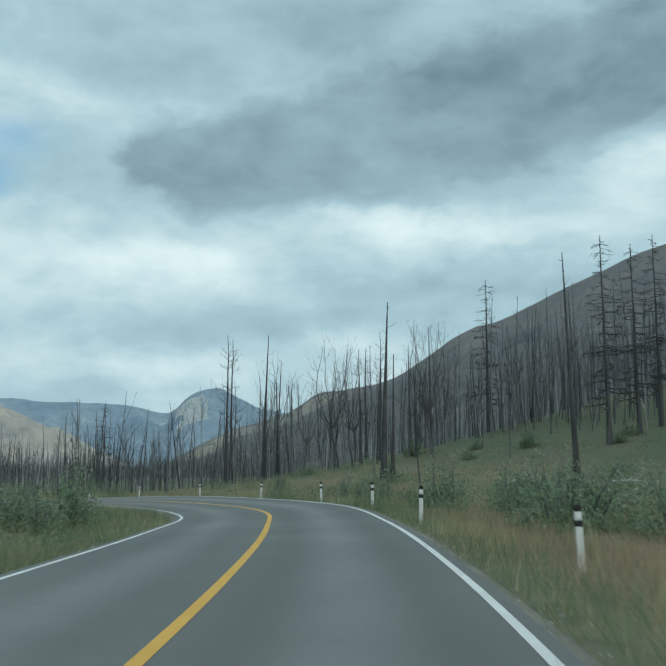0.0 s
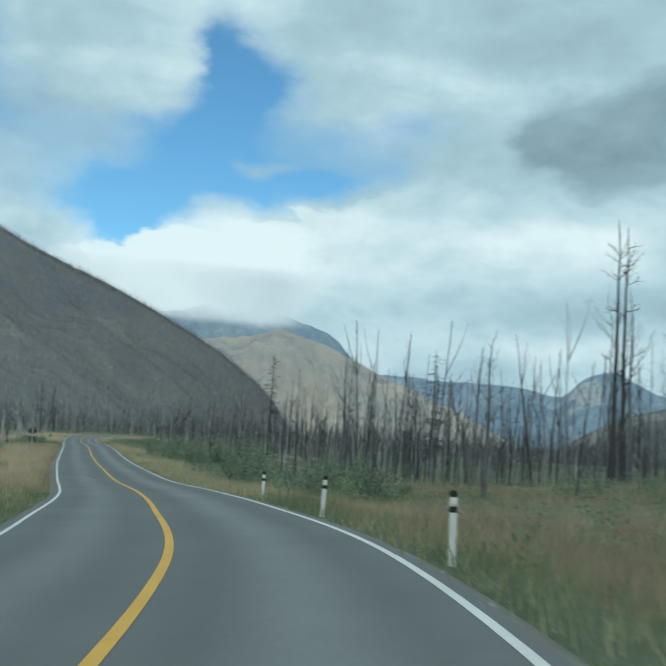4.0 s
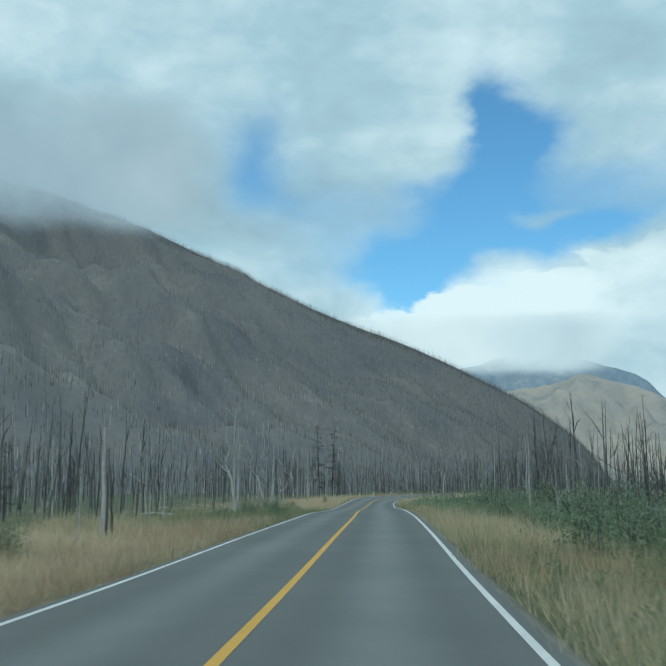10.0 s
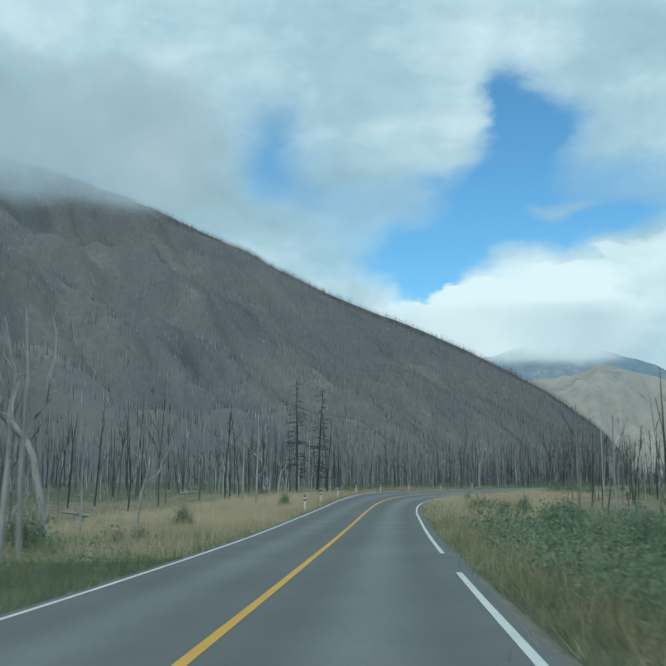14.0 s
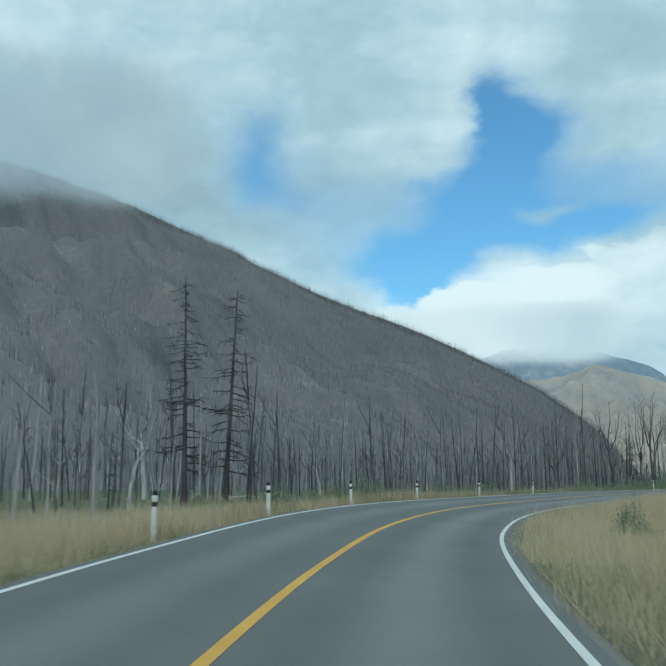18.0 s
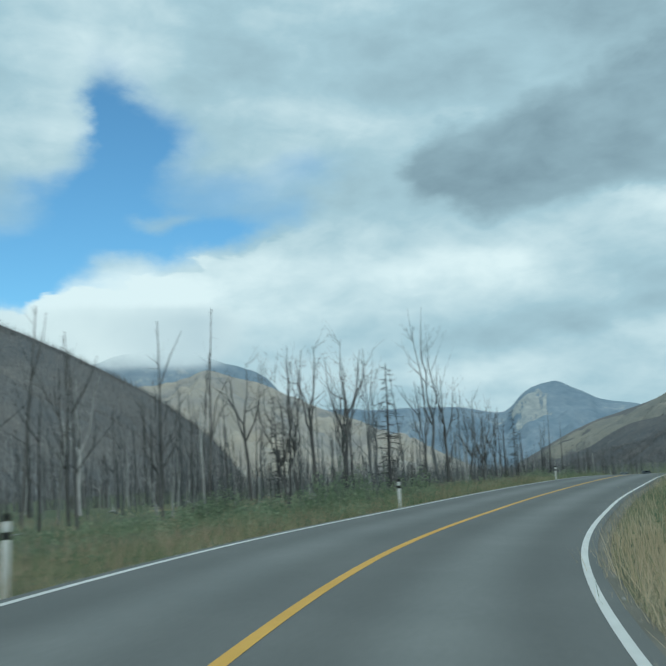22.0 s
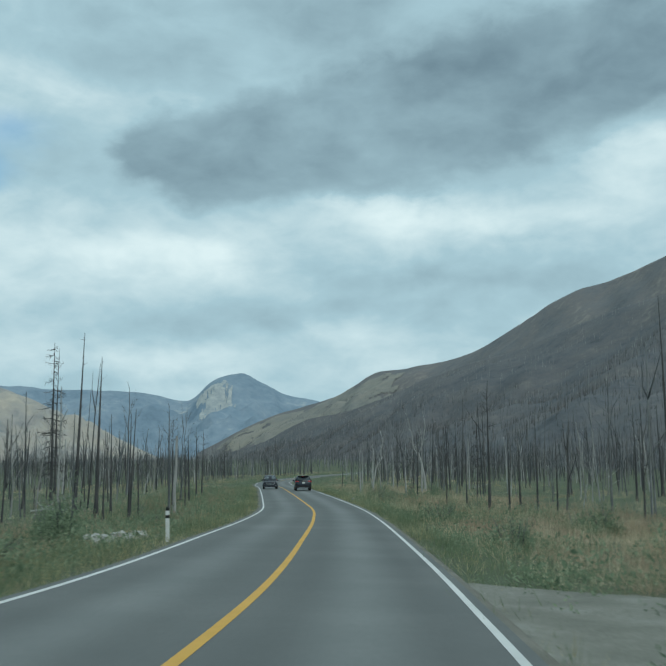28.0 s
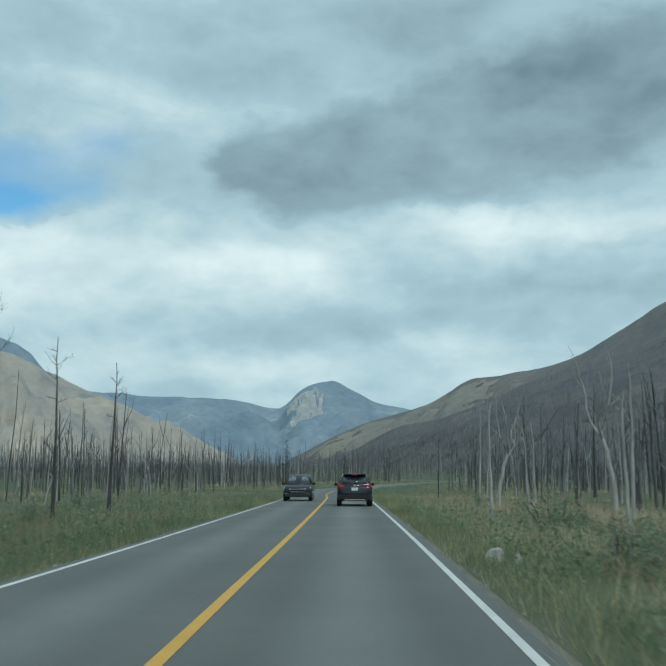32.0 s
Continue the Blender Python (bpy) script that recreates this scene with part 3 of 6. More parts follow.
ea = (-43.6, 101.8)
mount_a, SLOPE_A = mountain("mountain_west", [
    from_eye(*ea, 25, -1.0, 1610), from_eye(*ea, 27.4, 2.4, 1600), from_eye(*ea, 29.6, 4.3, 1580), from_eye(*ea, 32.1, 5.9, 1560), from_eye(*ea, 37.2, 8.5, 1560), from_eye(*ea, 41.3, 10.1, 1570), from_eye(*ea, 45.3, 11.7, 1590),
    from_eye(*ea, 50.2, 14.0, 1620), from_eye(*ea, 55.1, 16.0, 1690), from_eye(*ea, 60, 17.4, 1780), from_eye(*ea, 66, 18.5, 1880), from_eye(*ea, 90, 21, 1900)],
    [from_eye(*ea, 26, -0.4, 1440), from_eye(*ea, 29, -0.4, 1120), from_eye(*ea, 35, -0.5, 700), from_eye(*ea, 45, -0.6, 410), from_eye(*ea, 60, -0.6, 250), from_eye(*ea, 80, -0.6, 210), from_eye(*ea, 110, -0.6, 210), from_eye(*ea, 140, -0.6, 250)],
    ROCK_A, "steep slope of burnt grey forest", 0.042, 1.15, 220, 100, 1.0)
er = (-152.0, 335.1)
mount_r, SLOPE_R = mountain("mountain_east", [
    from_eye(*er, 8.1, 0.6, 2900), from_eye(*er, 4.3, 2.5, 2750), from_eye(*er, 0.6, 3.7, 2600), from_eye(*er, -1.0, 4.2, 2500), from_eye(*er, -3.1, 5.5, 2300), from_eye(*er, -5.2, 5.7, 2200), from_eye(*er, -9.3, 6.7, 2000),
    from_eye(*er, -14.1, 9.5, 1800), from_eye(*er, -17.4, 10.6, 1750), from_eye(*er, -20.8, 11.8, 1620), from_eye(*er, -30, 15, 1500), from_eye(*er, -60, 20, 1250)],
    [from_eye(*er, 7.5, -0.3, 2500), from_eye(*er, 4, -0.3, 1900), from_eye(*er, 0, -0.3, 1560), from_eye(*er, -5, -0.3, 1330), from_eye(*er, -12, -0.4, 1130), from_eye(*er, -25, -0.5, 980), from_eye(*er, -60, -0.5, 800), from_eye(*er, -100, -0.5, 700)],
    ROCK_R, "brown and dark wooded mountain slope", 0.045, 1.1, 180, 80, 5.0)
foot, SLOPE_F = mountain("foothill_east", [
    from_eye(*er, 8.5, -0.3, 2200), from_eye(*er, 7.4, 0.3, 2100), from_eye(*er, 4.2, 1.2, 1900), from_eye(*er, 1.6, 2.5, 1700), from_eye(*er, -1, 3.1, 1560), from_eye(*er, -3.7, 4.0, 1430), from_eye(*er, -6.4, 5.1, 1340), from_eye(*er, -9, 6.0, 1270),
    from_eye(*er, -11.6, 6.6, 1200), from_eye(*er, -15.5, 8.1, 1150), from_eye(*er, -20.9, 9.6, 1080), from_eye(*er, -32, 12, 1000), from_eye(*er, -60, 14, 850)],
    [from_eye(*er, 7.8, -0.5, 1900), from_eye(*er, 4, -0.4, 1400), from_eye(*er, 0, -0.4, 950), from_eye(*er, -5, -0.4, 700), from_eye(*er, -12, -0.5, 460), from_eye(*er, -25, -0.6, 290), from_eye(*er, -60, -0.6, 215), from_eye(*er, -110, -0.6, 215)],
    ROCK_F, "dark burnt wooded foothill", 0.05, 1.1, 150, 60, 7.0)
eb = (-4.9, 48.3)
mountain("mountain_tan", [
    from_eye(*eb, 40, 4.5, 3200), from_eye(*eb, 33, 5.6, 3200), from_eye(*eb, 30.5, 6.0, 3200), from_eye(*eb, 28.5, 6.5, 3150), from_eye(*eb, 27.2, 6.8, 3150), from_eye(*eb, 25.5, 6.2, 3150), from_eye(*eb, 24, 5.5, 3150),
    from_eye(*eb, 22.7, 5.0, 3150), from_eye(*eb, 20.8, 4.1, 3100), from_eye(*eb, 19.1, 3.5, 3100), from_eye(*eb, 15, 1.6, 3000), from_eye(*eb, 11, -0.2, 2900)],
    [from_eye(*eb, 46, -0.3, 2000), from_eye(*eb, 35, -0.3, 2000), from_eye(*eb, 25, -0.3, 2100), from_eye(*eb, 18, -0.3, 2300), from_eye(*eb, 11, -0.3, 2700)],
    ROCK_B, "tan grassy mountain slope, sunlight and haze put into its colour", 0.085, 1.0, 150, 60, 9.0)
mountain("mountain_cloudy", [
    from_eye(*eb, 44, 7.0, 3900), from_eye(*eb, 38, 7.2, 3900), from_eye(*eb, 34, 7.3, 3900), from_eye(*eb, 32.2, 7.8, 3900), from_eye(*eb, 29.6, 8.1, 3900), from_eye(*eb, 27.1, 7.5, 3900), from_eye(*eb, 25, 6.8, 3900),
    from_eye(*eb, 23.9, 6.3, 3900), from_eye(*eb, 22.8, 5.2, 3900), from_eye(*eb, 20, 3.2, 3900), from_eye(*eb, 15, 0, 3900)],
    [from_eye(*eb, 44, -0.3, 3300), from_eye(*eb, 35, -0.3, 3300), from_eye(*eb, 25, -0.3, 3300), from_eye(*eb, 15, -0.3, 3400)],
    ROCK_D, "rocky summit under cloud, haze put into its blue-grey colour", 0.1, 1.2, 150, 50, 11.0)
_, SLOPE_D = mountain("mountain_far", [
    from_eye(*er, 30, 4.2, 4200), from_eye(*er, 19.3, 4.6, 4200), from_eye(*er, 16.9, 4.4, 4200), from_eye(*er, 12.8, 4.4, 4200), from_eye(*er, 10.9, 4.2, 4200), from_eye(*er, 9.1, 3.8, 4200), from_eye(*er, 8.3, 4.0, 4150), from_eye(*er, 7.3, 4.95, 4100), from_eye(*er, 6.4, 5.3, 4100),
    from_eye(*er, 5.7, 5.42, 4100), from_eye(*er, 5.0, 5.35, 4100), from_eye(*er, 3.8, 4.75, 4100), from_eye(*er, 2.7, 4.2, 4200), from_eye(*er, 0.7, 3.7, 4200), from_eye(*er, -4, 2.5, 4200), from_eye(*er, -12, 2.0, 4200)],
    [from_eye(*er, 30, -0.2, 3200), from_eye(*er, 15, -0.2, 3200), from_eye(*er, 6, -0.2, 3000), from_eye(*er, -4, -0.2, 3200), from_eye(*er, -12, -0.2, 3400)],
    ROCK_D, "distant mountain range with haze painted in as blue-grey", 0.06, 1.2, 170, 50, 14.0)


def slope_patch(name, P, eye, az0, az1, s0, s1, mat, label, seed, bar):
    """A ragged field in a colour of its own lying on a lofted slope."""
    nv = P.shape[1]
    top = P[:, int(nv * 0.6)]
    az = np.degrees(np.arctan2(eye[0] - top[:, 0], top[:, 1] - eye[1]))
    order = np.argsort(az)
    cols = np.interp(np.linspace(az0, az1, 90), az[order], order.astype(float))
    rows = np.linspace(s0, s1, 60) * (nv - 1.001)
    u, w = np.meshgrid(cols, rows, indexing="ij")
    i, j = np.clip(u.astype(int), 0, P.shape[0] - 2), w.astype(int)
    a, b = (u - i)[..., None], (w - j)[..., None]
    Q = P[i, j] * (1 - a) * (1 - b) + P[i + 1, j] * a * (1 - b) + P[i, j + 1] * (1 - a) * b + P[i + 1, j + 1] * a * b
    near = np.array([eye[0], eye[1], 1.4])
    Q = Q + (near - Q) / np.linalg.norm(near - Q, axis=-1, keepdims=True) * 2 + (0, 0, 0.8)
    p, q = np.meshgrid(np.linspace(-1, 1, 90), np.linspace(-1, 1, 60), indexing="ij")
    g = np.empty(p.shape)
    for m in range(90):
        for n in range(60):
            g[m, n] = noise.fractal(Vector((m * 0.13 + seed, n * 0.12 + m * 0.06, seed)), 0.8, 2.1, 4)
    keep = (1 - p**2) * (1 - q**2) * (1 + 1.1 * g) > bar
    i, j = np.meshgrid(np.arange(89), np.arange(59), indexing="ij")
    f = np.stack([i * 60 + j, (i + 1) * 60 + j, (i + 1) * 60 + j + 1, i * 60 + j + 1], -1)[keep[:-1, :-1]]
    return tagged(new(name, mesh_np(name, Q.reshape(-1, 3), f, mat, True)), label, "slope", kind="structure")


# Sunlight falling on the far flank is put into this pale colour.
SUNLIT_ROCK = material("sunlit_rock", [(0.22, 0.27, 0.31), (0.38, 0.41, 0.41), (0.60, 0.60, 0.55)], 0.006, 0.95, 4.0, 0.03, fine=0.05)
# Dry grass of the low ridge, with sunshine put into its golden tone.
SUNLIT_DRY_SLOPE = material("sunlit_dry_grass", [(0.18, 0.187, 0.18), (0.275, 0.262, 0.225), (0.36, 0.33, 0.265)], 0.006, 0.95, 2.0, 0.04, fine=0.06)
slope_patch("sunlit_flank", SLOPE_D, er, 5.4, 8.4, 0.6, 0.98, SUNLIT_ROCK, "sunlit patch on the far mountain's flank, painted pale", 2.0, 0.5)
slope_patch("sunlit_dry_slope", SLOPE_R, er, -5.0, 7.6, 0.35, 1.0, SUNLIT_DRY_SLOPE, "dry slope low on the mountain, sunlight painted in as gold", 6.0, 0.35)


def cloud_bank(name, eye, a0, a1, e0, e1, dist, color, label, seed, soft=0.28):
    """A thin bank of cloud lying against a summit, ragged at its edges."""
    nu, nv = 60, 24
    u, w = np.meshgrid(np.linspace(0, 1, nu), np.linspace(0, 1, nv), indexing="ij")
    az, el = np.radians(a0 + (a1 - a0) * u), np.radians(e0 + (e1 - e0) * w)
    d = dist + 60 * np.sin(7 * u + seed) * np.sin(3 * w)
    P = np.stack([eye[0] - d * np.sin(az), eye[1] + d * np.cos(az), 1.4 + d * np.tan(el)], -1).reshape(-1, 3)
    i, j = np.meshgrid(np.arange(nu - 1), np.arange(nv - 1), indexing="ij")
    f = np.stack([i * nv + j, (i + 1) * nv + j, (i + 1) * nv + j + 1, i * nv + j + 1], -1).reshape(-1, 4)
    mat = bpy.data.materials.new(name)
    mat.use_nodes = True
    nt = mat.node_tree
    nt.nodes.clear()
    m = lambda op, *a: mix_nodes(nt, "ShaderNodeMath", *a, op=op)
    tc = nt.nodes.new("ShaderNodeTexCoord").outputs["Object"]
    n = nt.nodes.new("ShaderNodeTexNoise")
    n.inputs["Scale"].default_value, n.inputs["Detail"].default_value, n.inputs["Roughness"].default_value = 9.0 / dist, 6, 0.55
    nt.links.new(tc, n.inputs["Vector"])
    at = nt.nodes.new("ShaderNodeAttribute")
    at.attribute_name = "thick"
    mask = nt.nodes.new("ShaderNodeMapRange")
    mask.interpolation_type = "SMOOTHSTEP"
    mask.inputs[1].default_value, mask.inputs[2].default_value = 0.5 - soft, 0.5 + soft * 1.4
    nt.links.new(m("ADD", at.outputs["Fac"], m("MULTIPLY", m("SUBTRACT", n.outputs["Fac"], 0.5), 1.1)), mask.inputs[0])
    # The cloud glows by itself: emission stands in for daylight on it.
    glow = nt.nodes.new("ShaderNodeEmission")
    tone = nt.nodes.new("ShaderNodeTexNoise")
    tone.inputs["Scale"].default_value, tone.inputs["Detail"].default_value = 5.0 / dist, 5
    nt.links.new(tc, tone.inputs["Vector"])
    tint = nt.nodes.new("ShaderNodeValToRGB")
    tint.color_ramp.elements[0].position, tint.color_ramp.elements[1].position = 0.3, 0.7
    tint.color_ramp.elements[0].color = (color[0] * 0.8, color[1] * 0.83, color[2] * 0.86, 1)
    tint.color_ramp.elements[1].color = (color[0] * 1.2, color[1] * 1.14, color[2] * 1.1, 1)
    nt.links.new(tone.outputs["Fac"], tint.inputs[0])
    nt.links.new(tint.outputs[0], glow.inputs[0])
    clear = nt.nodes.new("ShaderNodeBsdfTransparent")
    mix = nt.nodes.new("ShaderNodeMixShader")
    nt.links.new(mask.outputs[0], mix.inputs[0])
    nt.links.new(clear.outputs[0], mix.inputs[1])
    nt.links.new(glow.outputs[0], mix.inputs[2])
    out = nt.nodes.new("ShaderNodeOutputMaterial")
    nt.links.new(mix.outputs[0], out.inputs[0])
    me = mesh_np(name, P, f, mat, True)
    thick = np.clip(1.25 - np.abs(2 * w - 1) * 1.0, 0, 1) * np.clip(np.minimum(u, 1 - u) * 6, 0, 1) * np.clip(np.minimum(w, 1 - w) * 6, 0, 1)
    me.attributes.new("thick", "FLOAT", "POINT").data.foreach_set("value", thick.ravel().astype(np.float32))
    ob = tagged(new(name, me), label, "cloud", kind="structure")
    ob.visible_shadow = False
    return ob


cloud_bank("cloud_west", ea, 47, 82, 14.2, 25, 1400, (0.34, 0.46, 0.50), "grey cloud hiding the mountain's crest", 1.0, 0.4)
cloud_bank("cloud_summit", eb, 23.5, 48, 6.3, 11.0, 2900, (0.61, 0.745, 0.745), "white cloud lying on the summit", 4.0, 0.34)


# ---- roadside posts and signs ----
def delineator():
    """A white flexible roadside post with a black band and a dark top, and a reflector."""
    e = new("delineator_post")
    tagged(e, "white plastic roadside post with black bands", "road post", "roadside posts")
    bm = box(0.11, 0.05, 0.78, (0, 0, 0.29), 0.012)
    part("stem", bm, POST_WHITE, e)
    part("band", box(0.114, 0.054, 0.09, (0, 0, 0.72), 0.012), POST_BLACK, e, "black band")
    part("upper_stem", box(0.11, 0.05, 0.13, (0, 0, 0.83), 0.012), POST_WHITE, e)
    part("top", box(0.114, 0.054, 0.10, (0, 0, 0.945), 0.02), POST_BLACK, e, "black rounded top")
    part("reflector", box(0.06, 0.012, 0.07, (0, -0.031, 0.83), 0.004), SIGN_WHITE, e, "small reflector")
    return e


POSTS = (
    (3.9, 14.5), (2.6, 25.3), (1.8, 35.6), (-0.2, 44.2), (-3.7, 53.6), (-8.4, 62.5), (-14.1, 70.6), (-19.7, 78.0), (-131.8, 200.7), (-137.6, 208.1), (-143.0, 215.6), (-148.1, 223.5), (-153.0, 232.7), (-156.5, 241.6), (-159.1, 251.0), (-160.7, 259.8), (-161.3, 280.3), (-159.4, 312.6), (-156.7, 362.1),
)
first_post = None
rng = np.random.RandomState(11)
for x, y in POSTS:
    left, along, _ = beside(x, y)
    i = int(along[0])
    px, py = x, y
    m = pose(px, py, float(ground_z(px, py)[0]), rng.uniform(-2, 2), rng.uniform(-2, 2), math.degrees(math.atan2(WAY[i, 1], WAY[i, 0])) - 90)
    if first_post is None:
        first_post = delineator()
        first_post.matrix_basis = m
    else:
        copy_thing(first_post, m)


def letters(text, size, mat, parent, at, name="lettering", bold=0.0):
    cu = bpy.data.curves.new(name, "FONT")
    cu.body, cu.size, cu.extrude, cu.align_x, cu.align_y, cu.offset = text, size, 0.003, "CENTER", "CENTER", bold
    tmp = new("tmp", cu)
    me = bpy.data.meshes.new_from_object(tmp.evaluated_get(bpy.context.evaluated_depsgraph_get()))
    bpy.data.objects.remove(tmp)
    me.transform(pose(*at, 90, 0, 0))
    me.materials.clear()
    return part(name, me, mat, parent)


def speed_sign(x, y):
    e = new("speed_limit_sign")
    tagged(e, "white maximum 50 speed sign on a wooden post", "road sign")
    z = float(ground_z(x, y)[0])
    e.matrix_basis = pose(x, y, z, 0, 0, 4)
    part("post", box(0.13, 0.13, 3.2, (0, 0.07, 1.3), 0.012), POST_WOOD, e, "weathered square wooden post")
    board = part("board", box(0.74, 0.012, 0.9, (0, -0.005, 2.93), 0.004), SIGN_WHITE, e)
    for w, h, px, pz in ((0.69, 0.014, 0, 3.35), (0.69, 0.014, 0, 2.51), (0.014, 0.84, -0.338, 2.93), (0.014, 0.84, 0.338, 2.93)):
        part("border", box(w, 0.004, h, (px, -0.014, pz)), SIGN_BLACK, board)
    letters("MAXIMUM", 0.14, SIGN_BLACK, board, (0, -0.014, 3.2), bold=0.004)
    letters("50", 0.52, SIGN_BLACK, board, (0, -0.014, 2.78), "numerals", 0.008)
    for pz in (3.28, 2.62):
        bm = bmesh.new()
        bmesh.ops.create_cone(bm, cap_ends=True, segments=8, radius1=0.012, radius2=0.01, depth=0.012)
        bmesh.ops.rotate(bm, matrix=Matrix.Rotation(radians(90), 3, "X"), verts=bm.verts)
        bmesh.ops.translate(bm, vec=(0, -0.016, pz), verts=bm.verts)
        part("bolt", bm, POST_BLACK, board)


speed_sign(-149.95, 317.7)


def sign_back(x, y):
    """A diamond sign with a tab below, seen from behind, on a wooden post."""
    e = tagged(new("warning_sign"), "back of a dark diamond sign on a wooden post", "road sign")
    z = float(ground_z(x, y)[0])
    e.matrix_basis = pose(x, y, z + 0.4, 0, 0, 44)
    part("post", box(0.14, 0.14, 3.4, (0, 0, 0.9), 0.012), POST_WOOD, e, "weathered square wooden post")
    bm = box(0.62, 0.012, 0.62, (0, 0, 0), 0.02)
    bmesh.ops.rotate(bm, matrix=Matrix.Rotation(radians(45), 3, "Y"), verts=bm.verts)
    bmesh.ops.translate(bm, vec=(0, 0.08, 2.1), verts=bm.verts)
    part("diamond_board", bm, SIGN_BACK, e, "dark back of a diamond board")
    part("tab_board", box(0.5, 0.012, 0.45, (0, 0.08, 1.36), 0.006), SIGN_BACK, e, "dark back of a small board")
    for pz in (2.3, 1.9, 1.45, 1.28):
        part("bolt", box(0.025, 0.02, 0.025, (0, -0.075, pz), 0.006), POST_BLACK, e)


SIGN_BACK = material("sign_back_metal", [(0.035, 0.038, 0.04), (0.06, 0.063, 0.066)], 3, 0.5, metal=0.3)
sign_back(-64.5, 116.6)


# ---- dead trees ----
def snag(seed, height, radius, branches, reach, sides=6, rise=0.5, top=0.12, crook=0.03, low=0.35, fine=1):
    """A dead tree: trunk and branches as two (verts, faces), standing at the origin."""
    r = np.random.RandomState(seed)
    n = 9
    t = np.linspace(0, 1, n)
    off = np.cumsum(r.normal(0, crook * height / n * 1.6, (n, 2)), 0) * t[:, None]
    path = np.column_stack([off, t * height - 0.3 * (t == 0)])
    rad = radius * (1 - (1 - top) * t ** 0.85)
    rad[0] *= 1.35
    trunk = tube(path, rad, sides)
    limbs = []
    for _ in range(branches):
        s = low + (1 - low) * r.rand() ** 0.8 * 0.97
        o = np.array([np.interp(s, t, path[:, k]) for k in range(3)])
        a = r.uniform(0, 2 * np.pi)
        ln = reach * (1.15 - s * 0.75) * r.uniform(0.35, 1.1)
        d = np.array([math.cos(a), math.sin(a), rise * r.uniform(0.2, 1.6)])
        d /= np.linalg.norm(d)
        k = np.linspace(0, 1, 5)[:, None]
        bend = np.column_stack([r.normal(0, 0.07 * ln, (5, 2)), 0.18 * ln * r.uniform(-0.6, 1.4) * k[:, 0] ** 2]) * k
        bp = o + d * ln * k + bend
        br = max(0.012, radius * 0.3 * (1.1 - s)) * np.array([1, 0.8, 0.6, 0.4, 0.15])
        bits = [tube(bp, br, 4)]
        for _ in range(fine):
            q = r.uniform(0.25, 0.95)
            o2 = np.array([np.interp(q, k[:, 0], bp[:, c]) for c in range(3)])
            d2 = d + r.normal(0, 0.5, 3) + (0, 0, 0.25 * np.sign(rise))
            d2 /= np.linalg.norm(d2)
            l2 = ln * r.uniform(0.2, 0.5) * (1.2 - 0.5 * q)
            bits.append(tube([o2, o2 + d2 * l2 * 0.5 + r.normal(0, 0.04 * ln, 3), o2 + d2 * l2], np.array([0.5, 0.35, 0.15]) * br[0], 3))
        limbs.append(joined(bits))
    return trunk, limbs


def aspen(seed, height, radius, fork, leaders, spread, subs=7, twigs=4, crook=0.011):
    """A dead aspen or poplar: a trunk that forks into rising leaders with curved branches and twigs."""
    r = np.random.RandomState(seed)
    t = np.linspace(0, 1, 7)
    off = np.cumsum(r.normal(0, crook * height, (7, 2)), 0) * t[:, None]
    path = np.column_stack([off, t * fork * height - 0.3 * (t == 0)])
    rad = radius * (1 - 0.35 * t)
    rad[0] *= 1.3
    limbs = []
    turn = r.uniform(0, 6.28)
    for q in range(leaders):
        a = turn + q * 6.28 / leaders + r.normal(0, 0.35)
        start = r.uniform(0.72, 1.0) if q else 1.0
        o = np.array([np.interp(start, t, path[:, c]) for c in range(3)])
        top = height * r.uniform(0.8, 1.0) if q else height
        k = np.linspace(0, 1, 7)
        out = spread * height * r.uniform(0.45, 1.1) * (0.4 if q == 0 else 1.0)
        lean = out * (1 - (1 - k) ** r.uniform(1.4, 2.6))
        lp = np.column_stack([o[0] + math.cos(a) * lean, o[1] + math.sin(a) * lean, o[2] + (top - o[2]) * k ** 1.1])
        lp[1:] += np.cumsum(r.normal(0, crook * height, (6, 3)), 0) * (1, 1, 0.3)
        lr = radius * r.uniform(0.42, 0.62) * (1 - 0.88 * k)
        bits = [tube(lp, lr, 5)]
        for _ in range(subs):
            s = r.uniform(0.18, 0.97)
            b = np.array([np.interp(s, k, lp[:, c]) for c in range(3)])
            g = a + r.normal(0, 1.2)
            ln = height * r.uniform(0.07, 0.2) * (1.2 - 0.6 * s)
            d = np.array([math.cos(g), math.sin(g), r.uniform(0.2, 1.2)])
            d /= np.linalg.norm(d)
            e = np.linspace(0, 1, 4)[:, None]
            bp = b + d * ln * e + np.array([0, 0, 0.35 * ln]) * e ** 2 + r.normal(0, 0.05 * ln, (4, 3)) * e
            br = max(0.014, radius * 0.2 * (1.1 - s)) * np.array([1, 0.7, 0.45, 0.2])
            bits.append(tube(bp, br, 4))
            for _ in range(twigs):
                w = r.randint(1, 4)
                d2 = d + r.normal(0, 0.6, 3) + (0, 0, 0.35)
                d2 /= np.linalg.norm(d2)
                bits.append(tube([bp[w], bp[w] + d2 * ln * r.uniform(0.2, 0.5)], (br[0] * 0.4, br[0] * 0.15), 3))
        limbs.append(joined(bits))
    return tube(path, rad, 8), limbs


def dead_aspen(wood, label, *a, **kw):
    e = tagged(new("dead_tree"), label, "tree", "dead trees by the road")
    trunk, limbs = aspen(*a, **kw)
    part("trunk", mesh_np("trunk", *trunk, wood, True), None, e)
    for limb in limbs:
        part("branch", mesh_np("branch", *limb, wood), None, e)
    return e


